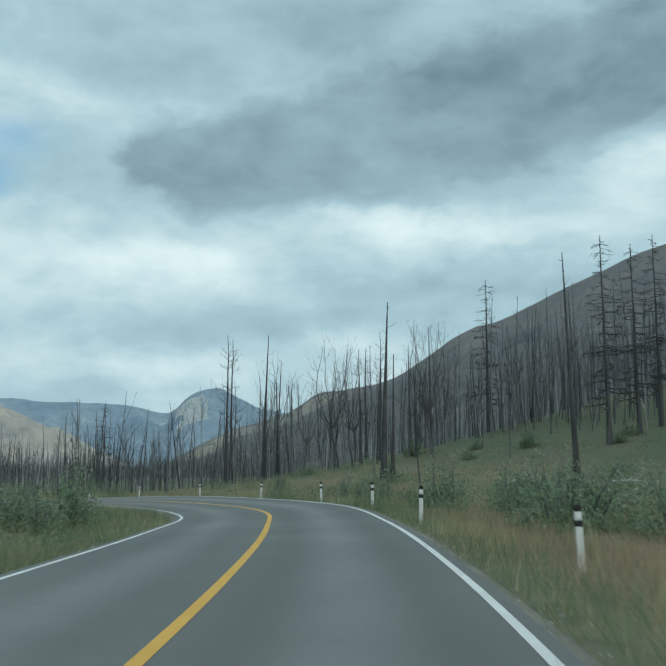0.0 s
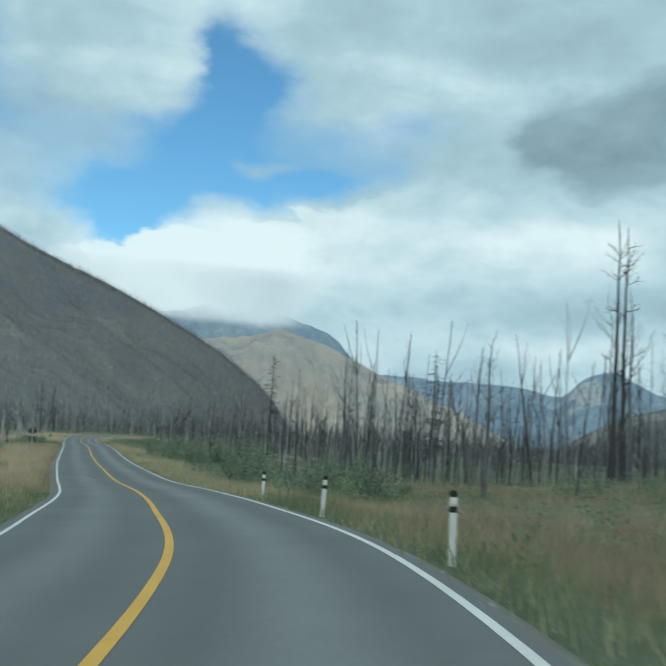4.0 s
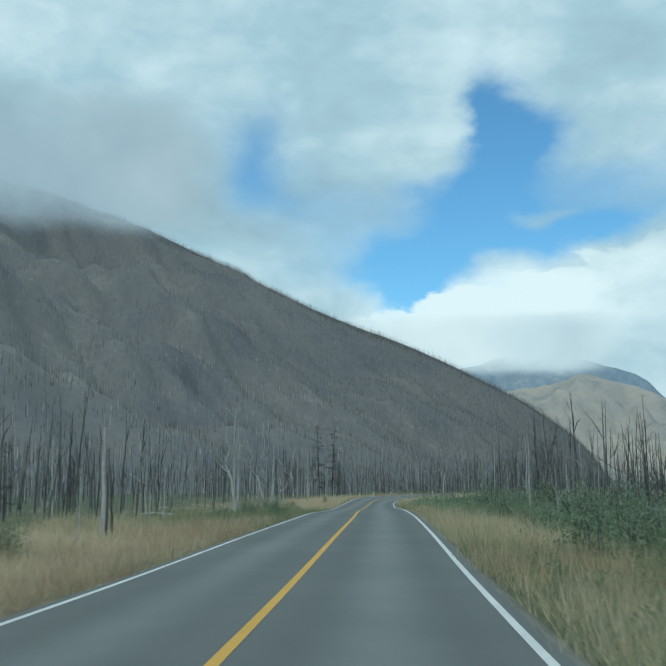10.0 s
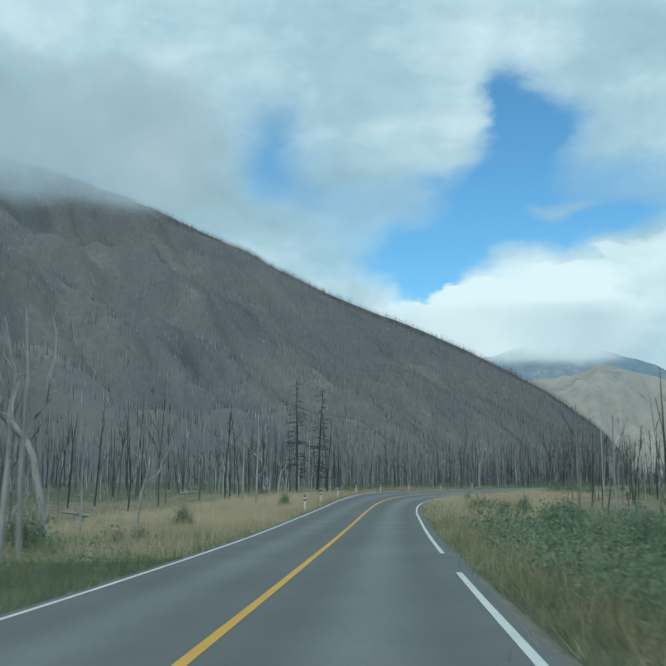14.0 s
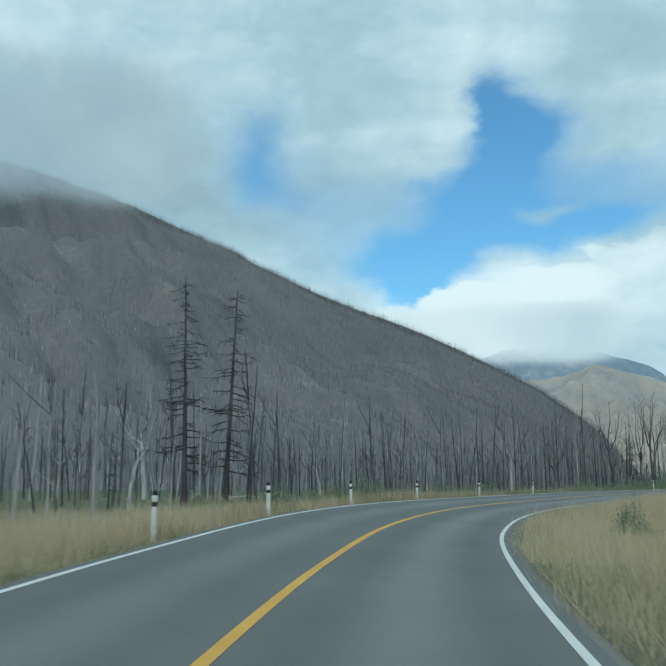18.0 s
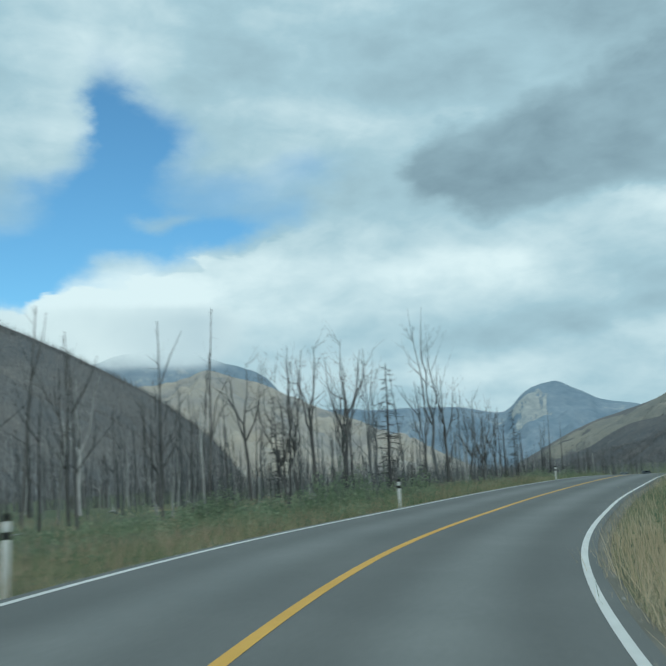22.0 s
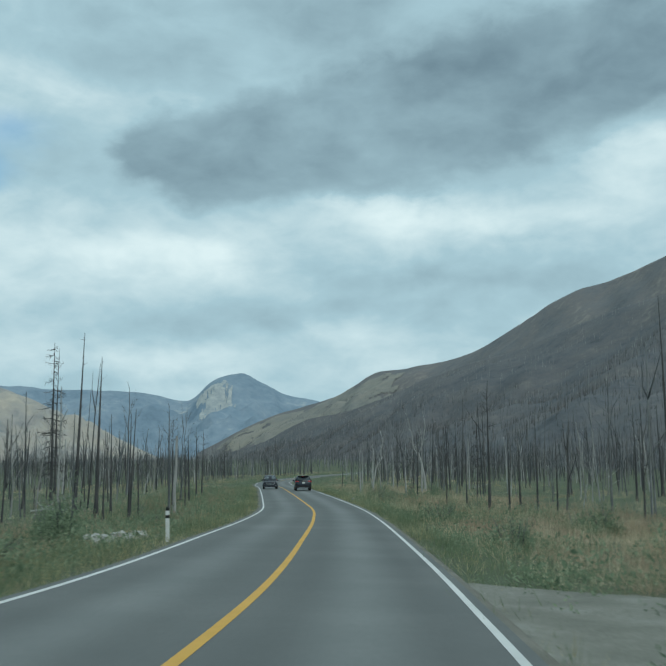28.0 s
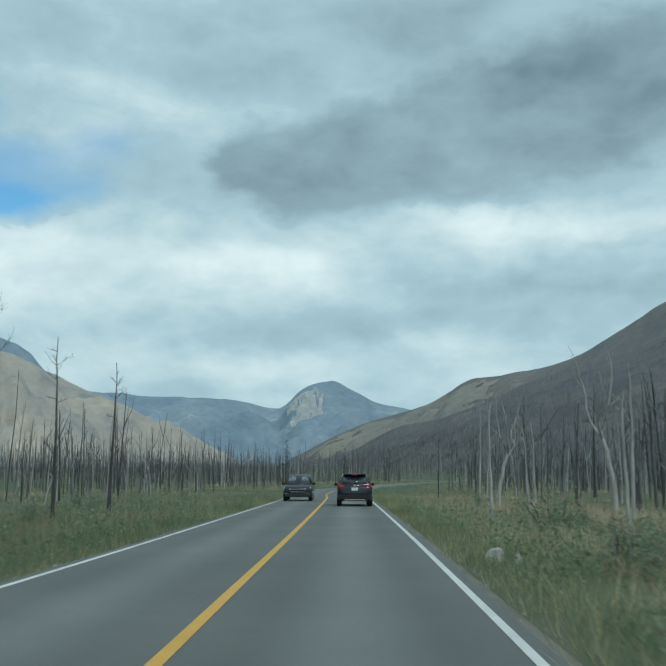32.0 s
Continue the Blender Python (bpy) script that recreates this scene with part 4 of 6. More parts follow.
def dead_tree(seed, height, radius, branches, reach, wood, label, **kw):
    e = new("dead_tree")
    tagged(e, label, "tree", "dead trees by the road")
    trunk, limbs = snag(seed, height, radius, branches, reach, **kw)
    part("trunk", mesh_np("trunk", *trunk, wood, True), None, e)
    for limb in limbs:
        part("branch", mesh_np("branch", *limb, wood), None, e)
    return e


TREES = [
    dead_tree(1, 9, 0.16, 4, 0.9, BURNT, "tall charred bare trunk of a burnt pine", sides=7, crook=0.006),
    dead_tree(2, 8, 0.125, 84, 1.35, BURNT, "dark dead spruce with thin drooping branches", rise=-0.16, low=0.14, crook=0.012, fine=7),
    dead_tree(3, 7.5, 0.13, 9, 2.6, GREY_WOOD, "dead aspen with forked upward branches", rise=1.7, low=0.42, crook=0.05, fine=7),
    dead_tree(4, 6, 0.12, 5, 1.6, BLEACHED, "bleached white dead tree with broken branches", rise=1.1, crook=0.07, fine=2),
    dead_tree(5, 7, 0.11, 13, 1.6, BURNT, "charred dead tree with many bare twigs", rise=0.6, crook=0.035, fine=5),
    dead_tree(6, 5, 0.15, 2, 0.6, BLEACHED, "pale broken-off dead trunk", top=0.5, crook=0.05),
    dead_tree(7, 8, 0.16, 8, 3.0, BURNT, "crooked dead poplar with wide black branches", rise=1.2, low=0.38, crook=0.08, fine=7),
    dead_aspen(DARK_WOOD, "dead poplar with a forked crown of curved twigs", 11, 10, 0.14, 0.55, 4, 0.16, subs=8, twigs=5),
    dead_aspen(GREY_WOOD, "dead aspen with a tall narrow forked crown", 12, 10, 0.105, 0.45, 3, 0.10, subs=9, twigs=5),
    dead_aspen(DARK_WOOD, "crooked dead poplar forking into many bare limbs", 13, 10, 0.125, 0.4, 5, 0.2, subs=7, twigs=5, crook=0.018),
    dead_aspen(BLEACHED, "bleached twisted dead aspen with bare white limbs", 14, 10, 0.22, 0.45, 3, 0.22, subs=6, twigs=3, crook=0.022),
]
for k, e in enumerate(TREES):
    e.matrix_basis = pose(-160 + 3 * k, 20 + 7 * k, float(ground_z(-160 + 3 * k, 20 + 7 * k)[0]))


def plant_tree(k, x, y, tall, lean=(0, 0), turn=0.0, wide=1.0):
    z = float(ground_z(x, y)[0]) - 0.12
    h = (9, 8, 7.5, 6, 7, 5, 8, 10, 10, 10, 10)[k]
    s = tall / h
    wide *= min(1.0, 1.0 / s) if k in (3, 5) else 1.0
    c = copy_thing(TREES[k], Matrix.Translation((x, y, z)) @ pose(0, 0, 0, lean[0], lean[1], turn) @ Matrix.Diagonal((s * wide, s * wide, s, 1)))
    return c


MARKED = (
    (0, 4.5, 74.2, 14.6, 1, 0, 1.15), (0, 5.4, 77.0, 10.4, -1, 1, 1.1), (0, 14.3, 53.3, 13.6, 0, -3, 0.9), (1, 17.9, 103.3, 17.5, 0, 0, 0.9), (1, 15.5, 147.4, 16, 0, 0, 0.9), (4, -53.6, 213.5, 17, 0, 0, 0.8), (0, -19.0, 120.3, 11.8, 2, -9, 0.7), (2, -16.4, 95.5, 8.3, 0, 0, 1), (1, -68.7, 171.5, 15.5, 0, 0, 0.8), (3, -105.8, 160.1, 8.2, 0, 2, 1), (5, -85.8, 135.3, 4.6, 0, 0, 1), (3, -110.9, 165.0, 6.2, 0, 0, 1), (3, -113.9, 171.8, 5.4, 0, 0, 1.1), (3, -149.8, 211.3, 7, 0, -3, 1), (1, -168.7, 239.4, 13, 0, 3, 0.95), (1, -170.5, 237.9, 14, 0, 4, 0.95), (4, -182.6, 438.8, 16.5, 0, 0, 0.6), (1, -176.4, 416.7, 14.5, 0, 0, 0.7), (2, -174.2, 437.3, 12, 0, 0, 0.8), (3, -148.9, 425.3, 4.6, 0, 0, 1), (3, -142.1, 433.5, 7, 0, 0, 1.0), (2, -10.8, 109.4, 12, 0, 0, 0.9), (2, -7.8, 107.4, 12.5, 0, 0, 0.8), (4, -6.1, 110.4, 11.5, 0, 0, 0.8), (2, -4.1, 105.4, 11, 0, 0, 0.8), (0, -60.0, 82.0, 16, 0, 1, 0.8), (1, 21.5, 70.8, 16.5, 0, 0, 0.9), (1, 24.5, 72.8, 15.5, 0, 0, 0.9), (1, 26.9, 74.6, 16.0, 0, 0, 0.8), (2, 30.0, 78.0, 15.5, 0, 0, 0.7), (0, 29.0, 66.0, 12, 2, 0, 0.9), (3, 22.0, 57.0, 8, 2, 6, 0.8), (3, -130.8, 371.9, 9, 0, 0, 0.9), (0, -124.4, 409.8, 17, 0, 0, 0.6), (0, -168.3, 394.6, 12, 0, 2, 0.7), (0, -166.2, 391.7, 10, 0, -2, 0.8),
)
for k, x, y, tall, lx, ly, wide in MARKED:
    plant_tree(k, x, y, tall, (lx, ly), rng.uniform(0, 360), wide)

# kind of tree, x, y and height
STANDING = (
    (8, -189.4, 317.7, 12.0), (4, -184.5, 315.8, 9.0), (7, -186.3, 323.9, 12.2), (1, -179.0, 313.9, 7.5), (9, -181.8, 323.5, 12.7), (7, -179.0, 320.4, 12.6), (9, -177.7, 323.0, 11.7), (4, -174.9, 317.6, 7.6), (8, -177.0, 329.4, 12.1), (1, -172.8, 320.3, 10.4), (7, -171.5, 326.8, 8.8), (8, -169.2, 321.8, 15.2), (9, -170.0, 330.1, 7.0), (8, -165.3, 316.0, 6.4), (4, -166.1, 335.9, 6.3), (4, -163.4, 341.3, 4.5), (9, -189.3, 313.1, 9.1), (4, -183.0, 309.9, 6.9), (10, -119.8, 176.3, 8.1), (3, -116.9, 172.8, 2.2), (10, -126.3, 184.6, 4.9), (3, -145.0, 208.5, 7.5), (3, -152.4, 218.7, 3.8), (3, -116.9, 170.5, 3.3), (10, -120.1, 175.2, 3.1), (5, -88.3, 139.5, 1.7), (0, -83.9, 134.2, 3.8), (6, -84.8, 135.1, 3.7), (10, -105.5, 159.9, 7.3), (3, -120.9, 178.4, 3.8), (3, -90.4, 141.9, 3.2), (3, -82.8, 132.3, 2.9), (4, -65.4, 142.6, 4.4), (10, -75.5, 154.8, 3.2), (3, -77.3, 157.0, 1.4), (3, -155.9, 214.2, 5.0), (10, -154.3, 216.8, 4.0), (3, -152.3, 220.2, 5.0), (3, -157.0, 226.6, 3.3), (3, -155.1, 219.1, 5.0), (7, -168.9, 297.5, 9.0), (8, -167.5, 299.0, 8.7), (9, -168.3, 288.0, 7.5), (4, -157.1, 216.0, 5.2), (4, -162.3, 235.6, 4.9), (2, -161.9, 392.6, 6.9), (0, -163.6, 388.9, 6.3), (0, -164.0, 391.0, 6.7), (0, -164.5, 386.5, 5.3), (0, -165.5, 392.6, 6.5), (4, -162.7, 398.6, 6.3), (4, -164.7, 424.0, 7.0), (0, -163.5, 391.1, 3.8), (1, -162.5, 402.9, 4.6), (4, -163.8, 413.5, 5.9), (4, -165.2, 431.5, 7.1), (3, -147.9, 448.4, 6.4), (3, -146.2, 437.4, 4.4), (4, -144.3, 415.7, 6.4), (3, -144.7, 422.6, 4.9), (4, -142.5, 389.8, 8.0), (0, -138.9, 393.2, 5.5), (0, -139.1, 397.4, 5.2), (4, -140.2, 395.6, 5.5), (0, -139.2, 386.9, 4.7), (4, -150.0, 470.4, 5.2), (0, -142.3, 400.2, 4.5), (4, -143.2, 404.4, 4.1), (3, -1.9, 103.7, 2.8), (8, 0.5, 117.6, 12.2), (4, 5.0, 119.4, 14.9), (8, 6.8, 121.3, 15.6), (9, 3.5, 123.4, 14.8), (4, -5.8, 112.4, 6.4), (3, -18.7, 125.0, 2.1), (8, -9.6, 127.1, 11.6), (7, -8.8, 131.2, 12.6), (9, -7.8, 129.3, 13.2), (9, -31.7, 140.3, 11.2), (7, -28.8, 137.1, 10.3), (9, -57.2, 166.2, 11.4), (0, -81.4, 119.0, 16.2), (9, -52.9, 129.4, 6.6), (9, -166.5, 326.9, 6.3), (7, -166.1, 331.0, 5.8), (8, -164.7, 414.6, 8.8), (5, -162.1, 395.8, 5.1), (7, -78.8, 160.6, 4.9), (3, -85.2, 168.5, 5.8), (9, 9.8, 92.7, 13.4), (4, 5.5, 97.6, 13.8), (8, -0.6, 103.6, 8.9), (9, -2.5, 105.8, 11.0), (8, -13.4, 118.7, 15.3), (4, -13.0, 118.4, 19.5), (0, -7.8, 111.9, 17.8), (7, 9.3, 95.3, 7.6), (8, 9.8, 86.2, 9.4), (8, -6.5, 111.5, 16.1), (0, -6.0, 109.0, 13.9), (9, 2.6, 96.9, 12.3), (4, -5.6, 108.6, 11.9), (0, 10.2, 91.0, 12.6), (9, 0.7, 99.6, 14.4), (0, 8.4, 94.7, 11.5), (8, 9.8, 92.4, 11.5), (0, 8.5, 88.7, 9.1), (4, -12.2, 118.3, 18.8), (9, 1.1, 99.8, 10.3), (4, 3.5, 97.7, 12.4), (4, 5.0, 93.6, 10.4), (8, 8.0, 90.4, 7.6), (7, 9.8, 88.3, 8.4), (9, 9.8, 88.5, 12.7), (8, 0.1, 99.7, 12.4), (1, -34.9, 144.6, 13.9),
    (9, -169.7, 338.4, 9.6), (9, -169.9, 344.6, 9.4), (7, -168.3, 321.0, 9.4), (7, -175.4, 317.2, 9.0), (1, -185.4, 328.2, 9.5), (3, -143.9, 331.7, 6.2), (3, -132.9, 357.6, 8.0),
    (10, -146.3, 453.5, 7.8), (3, -143.4, 458.2, 6.0), (10, -140.6, 445.0, 9.6), (3, -134.7, 449.0, 6.5), (0, -194.9, 305.2, 8.4), (10, -189.6, 303.5, 9.5), (10, -184.3, 245.0, 9.5), (3, -114.4, 172.6, 7.0),
)
for k, x, y, tall in STANDING:
    plant_tree(k, x, y, tall, rng.normal(0, 1.2, 2), rng.uniform(0, 360), rng.uniform(0.75, 1.0))

# wild rows of dead trees near the road
spots = []
rng = np.random.RandomState(21)
while len(spots) < 118:
    i = rng.randint(40, len(CENTRE) - 40)
    sgn = rng.choice((-1, 1))
    off = sgn * rng.uniform(14, 45)
    x, y = CENTRE[i, :2] + SIDE[i] * off
    left, _, _ = beside(x, y)
    if abs(left[0]) < 13 or (112 < i < 185 and -38 < left[0] < 0) or any((x - a) ** 2 + (y - b) ** 2 < 4 for a, b in spots):
        continue
    spots.append((x, y))
    k = rng.choice(11, p=(0.2, 0.14, 0.06, 0.1, 0.2, 0.05, 0.03, 0.06, 0.06, 0.05, 0.05))
    plant_tree(k, x, y, rng.uniform(4.5, 10.5), rng.normal(0, 2.5, 2), rng.uniform(0, 360), rng.uniform(0.7, 1.1))

# the mass of the burnt forest on the valley floor
thin_trees = []
for s in range(10):
    r = np.random.RandomState(100 + s)
    n = 4
    k = np.linspace(0, 1, n)
    path = np.column_stack([np.cumsum(r.normal(0, (0.05, 0.15)[s % 2], (n, 2)), 0) * k[:, None], 6 * k - 0.25 * (k == 0)])
    bits = [tube(path, (0.075, 0.066)[s % 2] * (1 - 0.75 * k), 3)]
    for q in range((0, 2, 1, 3, 2, 0, 3, 1, 2, 3)[s]):
        o = path[r.randint(1, 3)]
        d = np.array([*r.normal(0, 0.35, 2), 1.0])
        ln = r.uniform(0.8, 2.4)
        bits.append(tube([o, o + d * ln * 0.5 + r.normal(0, 0.12, 3), o + d * ln + r.normal(0, 0.12, 3)], (0.035, 0.025, 0.008), 3))
    vs, fs = [], []
    for q in range((6, 22, 30, 26, 34, 4, 24, 36, 18, 28)[s]):
        h = r.uniform(0.25, 0.98)
        o = np.array([np.interp(h, k, path[:, 0]), np.interp(h, k, path[:, 1]), 6 * h])
        a = r.uniform(0, 6.28)
        d = np.array([math.cos(a), math.sin(a), r.uniform(-0.3, 1.5)])
        ln = r.uniform(0.3, 1.5) * (1.25 - h)
        w = np.array([-d[1], d[0], 0.4]) * 0.012
        vs += [o - w, o + w, o + d * ln + w * 0.2, o + d * ln - w * 0.2]
        fs.append((4 * q, 4 * q + 1, 4 * q + 2, 4 * q + 3))
    thin_trees.append(joined([*bits, (np.array(vs), np.array(fs))]))


def forest(name, n, seed, xlo, xhi, ylo, yhi, near, far, wood, lo, hi):
    r = np.random.RandomState(seed)
    x, y = r.uniform(xlo, xhi, n * 4), r.uniform(ylo, yhi, n * 4)
    left, along, _ = beside(x, y)
    clump = swell(x, y, 14.0, 4.0) * 0.5 + 0.5
    open_side = (left < 0) & (left > -40) & (along > 112) & (along < 185)
    keep = (np.abs(left) > near) & (np.abs(left) < far) & (r.rand(n * 4) < 0.25 + clump) & (~open_side | (r.rand(n * 4) < 0.06))
    x, y = x[keep][:n], y[keep][:n]
    m = len(x)
    rows = np.column_stack([x, y, ground_z(x, y) - 0.1, r.uniform(0, 6.28, m), r.uniform(0.7, 1.3, m), r.uniform(lo, hi, m), r.normal(0, 0.045, m), r.normal(0, 0.045, m), r.randint(0, len(thin_trees), m)])
    ob = new(name, mesh_np(name, *scattered(thin_trees, rows), wood))
    return tagged(ob, "dense stand of thin burnt dead trees", "forest", kind="stuff")


forest("burnt_forest", 4500, 31, -420, 160, -20, 700, 15, 110, GREY_WOOD, 0.6, 1.4)
forest("charred_forest", 3000, 32, -420, 160, -20, 700, 16, 110, DARK_WOOD, 0.7, 1.6)
forest("bleached_forest", 1150, 33, -330, 90, -10, 600, 13.5, 60, BLEACHED, 0.45, 1.15)
forest("pale_grove", 420, 34, -34, 35, 74, 128, 14, 75, GREY_WOOD, 1.1, 1.9)


SPIKE = (np.array([(0.2, 0, -1), (-0.12, 0.16, -1), (-0.12, -0.16, -1), (0, 0, 10)]), np.array([(0, 1, 3), (1, 2, 3), (2, 0, 3)]))


def slope_forest(name, P, n, seed, wood, tall, top, low=0.0):
    """Thin bare trunks standing all over a lofted slope."""
    r = np.random.RandomState(seed)
    nu, nv = P.shape[:2]
    u, s = r.rand(n) * (nu - 1.001), (low + (top - low) * r.rand(n) ** 1.1) * (nv - 1.001)
    i, j = u.astype(int), s.astype(int)
    a, b = (u - i)[:, None], (s - j)[:, None]
    q = P[i, j] * (1 - a) * (1 - b) + P[i + 1, j] * a * (1 - b) + P[i, j + 1] * (1 - a) * b + P[i + 1, j + 1] * a * b
    t = SPIKE
    rows = np.column_stack([q, r.uniform(0, 6.28, n), np.full(n, 1.0), r.uniform(0.4, 1.0, n) * tall, r.normal(0, 0.03, n), r.normal(0, 0.03, n), np.zeros(n)])
    ob = new(name, mesh_np(name, *scattered([t], rows), wood))
    return tagged(ob, "bare burnt trunks covering the mountain slope", "forest", kind="stuff")


slope_forest("slope_forest_west", SLOPE_A, 56000, 41, SLOPE_WOOD, 1.0, 1.0)
slope_forest("charred_slope_forest", SLOPE_A, 16000, 44, DARK_WOOD, 0.9, 1.0)
slope_forest("bleached_slope_forest", SLOPE_A, 2500, 45, BLEACHED, 0.6, 0.3)
slope_forest("crest_forest_west", SLOPE_A, 7000, 47, DARK_WOOD, 1.35, 1.0, 0.95)
slope_forest("ridge_forest_east", SLOPE_R, 14000, 46, DARK_WOOD, 0.9, 0.75)
slope_forest("slope_forest_east", SLOPE_F, 14000, 42, DARK_WOOD, 1.0, 0.6)
slope_forest("upper_forest_east", SLOPE_F, 7000, 48, SLOPE_WOOD, 0.9, 1.0, 0.3)


r = np.random.RandomState(43)
n = 9000
x, y = r.uniform(-520, 260, n), r.uniform(560, 1900, n) ** 1.0
keep = np.abs(beside(x, y)[0]) > 22
x, y = x[keep], y[keep]
n = len(x)
rows = np.column_stack([x, y, ground_z(x, y) - 0.2, r.uniform(0, 6.28, n), r.uniform(0.7, 1.3, n), r.uniform(0.6, 1.1, n), r.normal(0, 0.04, n), r.normal(0, 0.04, n), np.zeros(n)])
tagged(new("valley_forest", mesh_np("valley_forest", *scattered([SPIKE], rows), GREY_WOOD)), "far burnt forest on the valley floor", "forest", kind="stuff")


# ---- grass and shrubs ----
def tuft(seed, blades, tall, spread):
    """Single tapering blades leaning out of one root."""
    r = np.random.RandomState(seed)
    vs, fs = [], []
    for k in range(blades):
        a = r.uniform(0, 6.28)
        o = r.normal(0, spread, 2)
        h = tall * r.uniform(0.4, 1.1)
        w = 0.0058 * r.uniform(0.5, 1.4)
        b = a + r.normal(1.57, 0.5)
        e = np.array([math.cos(b), math.sin(b)]) * w
        tip = o + np.array([math.cos(a), math.sin(a)]) * h * r.uniform(0.05, 0.6)
        vs += [(*(o - e), -0.08), (*(o + e), -0.08), (*tip, h)]
        fs.append((3 * k, 3 * k + 1, 3 * k + 2))
    return np.array(vs), np.array(fs)


def leaf_cloud(seed, n, rx, ry, rz, size):
    r = np.random.RandomState(seed)
    vs, fs = [], []
    for k in range(n):
        d = r.normal(0, 1, 3)
        d /= np.linalg.norm(d)
        lump = 0.8 + 0.2 * math.sin(3 * d[0] + seed) * math.sin(4 * d[1] + 2 * seed)
        o = d * r.uniform(0.25, 1.0) ** 0.5 * lump * (rx, ry, rz)
        o[2] = abs(o[2]) if o[2] > -0.3 * rz else o[2] * -0.3
        a, b = r.normal(0, 1, 3), r.normal(0, 1, 3)
        a /= np.linalg.norm(a)
        b -= a * (a @ b)
        b /= np.linalg.norm(b)
        s = size * r.uniform(0.6, 1.3)
        vs += [o - a * s, o + b * s * 0.45, o + a * s, o - b * s * 0.45]
        fs.append((4 * k, 4 * k + 1, 4 * k + 2, 4 * k + 3))
    return np.array(vs), np.array(fs)


def shrub(seed, lobes, wide, tall, leaf):
    """A bush of several dense leafy lobes over thin stems, about wide across and tall high."""
    e = tagged(new("shrub"), "leafy green wild shrub in the grass", "shrub", "roadside shrubs")
    r = np.random.RandomState(seed)
    clouds, stems = [], []
    for q in range(lobes):
        a, d = r.uniform(0, 6.28), wide * 0.36 * math.sqrt(r.rand())
        c = np.array([math.cos(a) * d, math.sin(a) * d, 0])
        top = tall * r.uniform(0.6, 1.0) * (1.05 - 0.5 * d / wide)
        rx, ry = wide * r.uniform(0.24, 0.34), wide * r.uniform(0.24, 0.34)
        v, f = leaf_cloud(seed * 7 + q, int(2300 / lobes), rx, ry, top, leaf * 0.86)
        clouds.append((v + c, f))
        for _ in range(2):
            stems.append(tube([(0.3 * c[0], 0.3 * c[1], -0.2), (*(c[:2] * 0.7 + r.normal(0, 0.06, 2)), top * 0.45), (*(c[:2] + r.normal(0, 0.1, 2)), top * r.uniform(0.7, 0.92))], (0.02, 0.014, 0.004), 3))
    part("foliage", mesh_np("foliage", *joined(clouds), LEAF), None, e)
    part("branching_stem", mesh_np("branching_stem", *joined(stems), GREY_WOOD), None, e)
    return e


# side of the road (1 left, -1 right), stretch along it, and offsets from its middle, in metres, with what grows there per square metre
VERGE_A = (
    (-1, 60, 150, 3.5, 6.5, "green", 5), (-1, 60, 150, 4, 7, "straw", 2), (-1, 60, 150, 6, 16, "rusty", 3.2), (-1, 78, 104, 4.5, 13, "rusty", 5), (-1, 250, 300, 4.5, 10, "dry", 2.5), (-1, 60, 150, 6, 14, "green", 2.2), (-1, 60, 170, 13, 36, "green", 1.1), (-1, 60, 170, 13, 36, "rusty", 0.5),
    (-1, 124, 180, 5, 12, "rusty", 4), (-1, 98, 150, 3.6, 11, "green", 2), (-1, 128, 180, 12, 22, "rusty", 2), (1, 60, 165, 3.6, 10, "green", 4.2), (1, 60, 165, 3.6, 10, "straw", 1.5), (1, 130, 175, 4, 9, "dry", 1.2),
    (-1, 150, 236, 3.45, 9, "straw", 4.5), (-1, 215, 252, 3.6, 9, "rusty", 4), (-1, 150, 220, 3.5, 9, "dry", 4), (-1, 215, 300, 3.45, 9, "straw", 1.5), (-1, 150, 215, 3.5, 14, "green", 3.2), (-1, 215, 300, 3.5, 12, "green", 3.2), (-1, 235, 300, 4, 9, "rusty", 2), (-1, 222, 266, 3.5, 8, "dry", 5), (-1, 266, 300, 3.5, 7, "straw", 3), (1, 160, 245, 3.5, 9, "rusty", 5), (1, 165, 245, 4, 16, "dry", 5), (1, 160, 245, 8, 18, "green", 1.2),
    (1, 235, 292, 3.5, 11, "green", 6), (1, 240, 285, 6.5, 14, "straw", 2), (-1, 50, 580, 3.36, 4.2, "straw", 2.2), (1, 50, 580, 3.36, 4.2, "straw", 2.2), (-1, 50, 580, 3.4, 4.4, "green", 2.2), (1, 50, 580, 3.4, 4.4, "green", 2.2),
)
VERGE_B = (
    (1, 280, 338, 3.8, 14, "dry", 8), (1, 290, 340, 3.5, 4.6, "straw", 2.5), (1, 332, 368, 3.7, 12, "rusty", 4), (1, 332, 372, 3.7, 12, "dry", 5), (-1, 285, 330, 3.5, 12, "green", 1.6), (-1, 285, 335, 3.5, 12, "straw", 1.5), (-1, 300, 335, 3.6, 12, "dry", 6), (-1, 322, 385, 3.5, 14, "dry", 10), (1, 350, 430, 3.9, 8, "rusty", 3),
    (1, 350, 425, 3.8, 12, "green", 3), (1, 350, 425, 6, 14, "green", 3), (-1, 370, 450, 3.5, 6, "dry", 3), (-1, 370, 450, 4, 14, "green", 4), (1, 440, 580, 3.6, 7, "straw", 1.2), (1, 410, 580, 4.0, 14, "green", 4), (1, 410, 580, 5, 14, "rusty", 1.8),
    (-1, 450, 580, 3.6, 9, "green", 4), (-1, 455, 580, 6, 18, "rusty", 2.8), (-1, 500, 580, 3.6, 7, "straw", 1.5), (-1, 460, 580, 5, 16, "dry", 1.5),
)


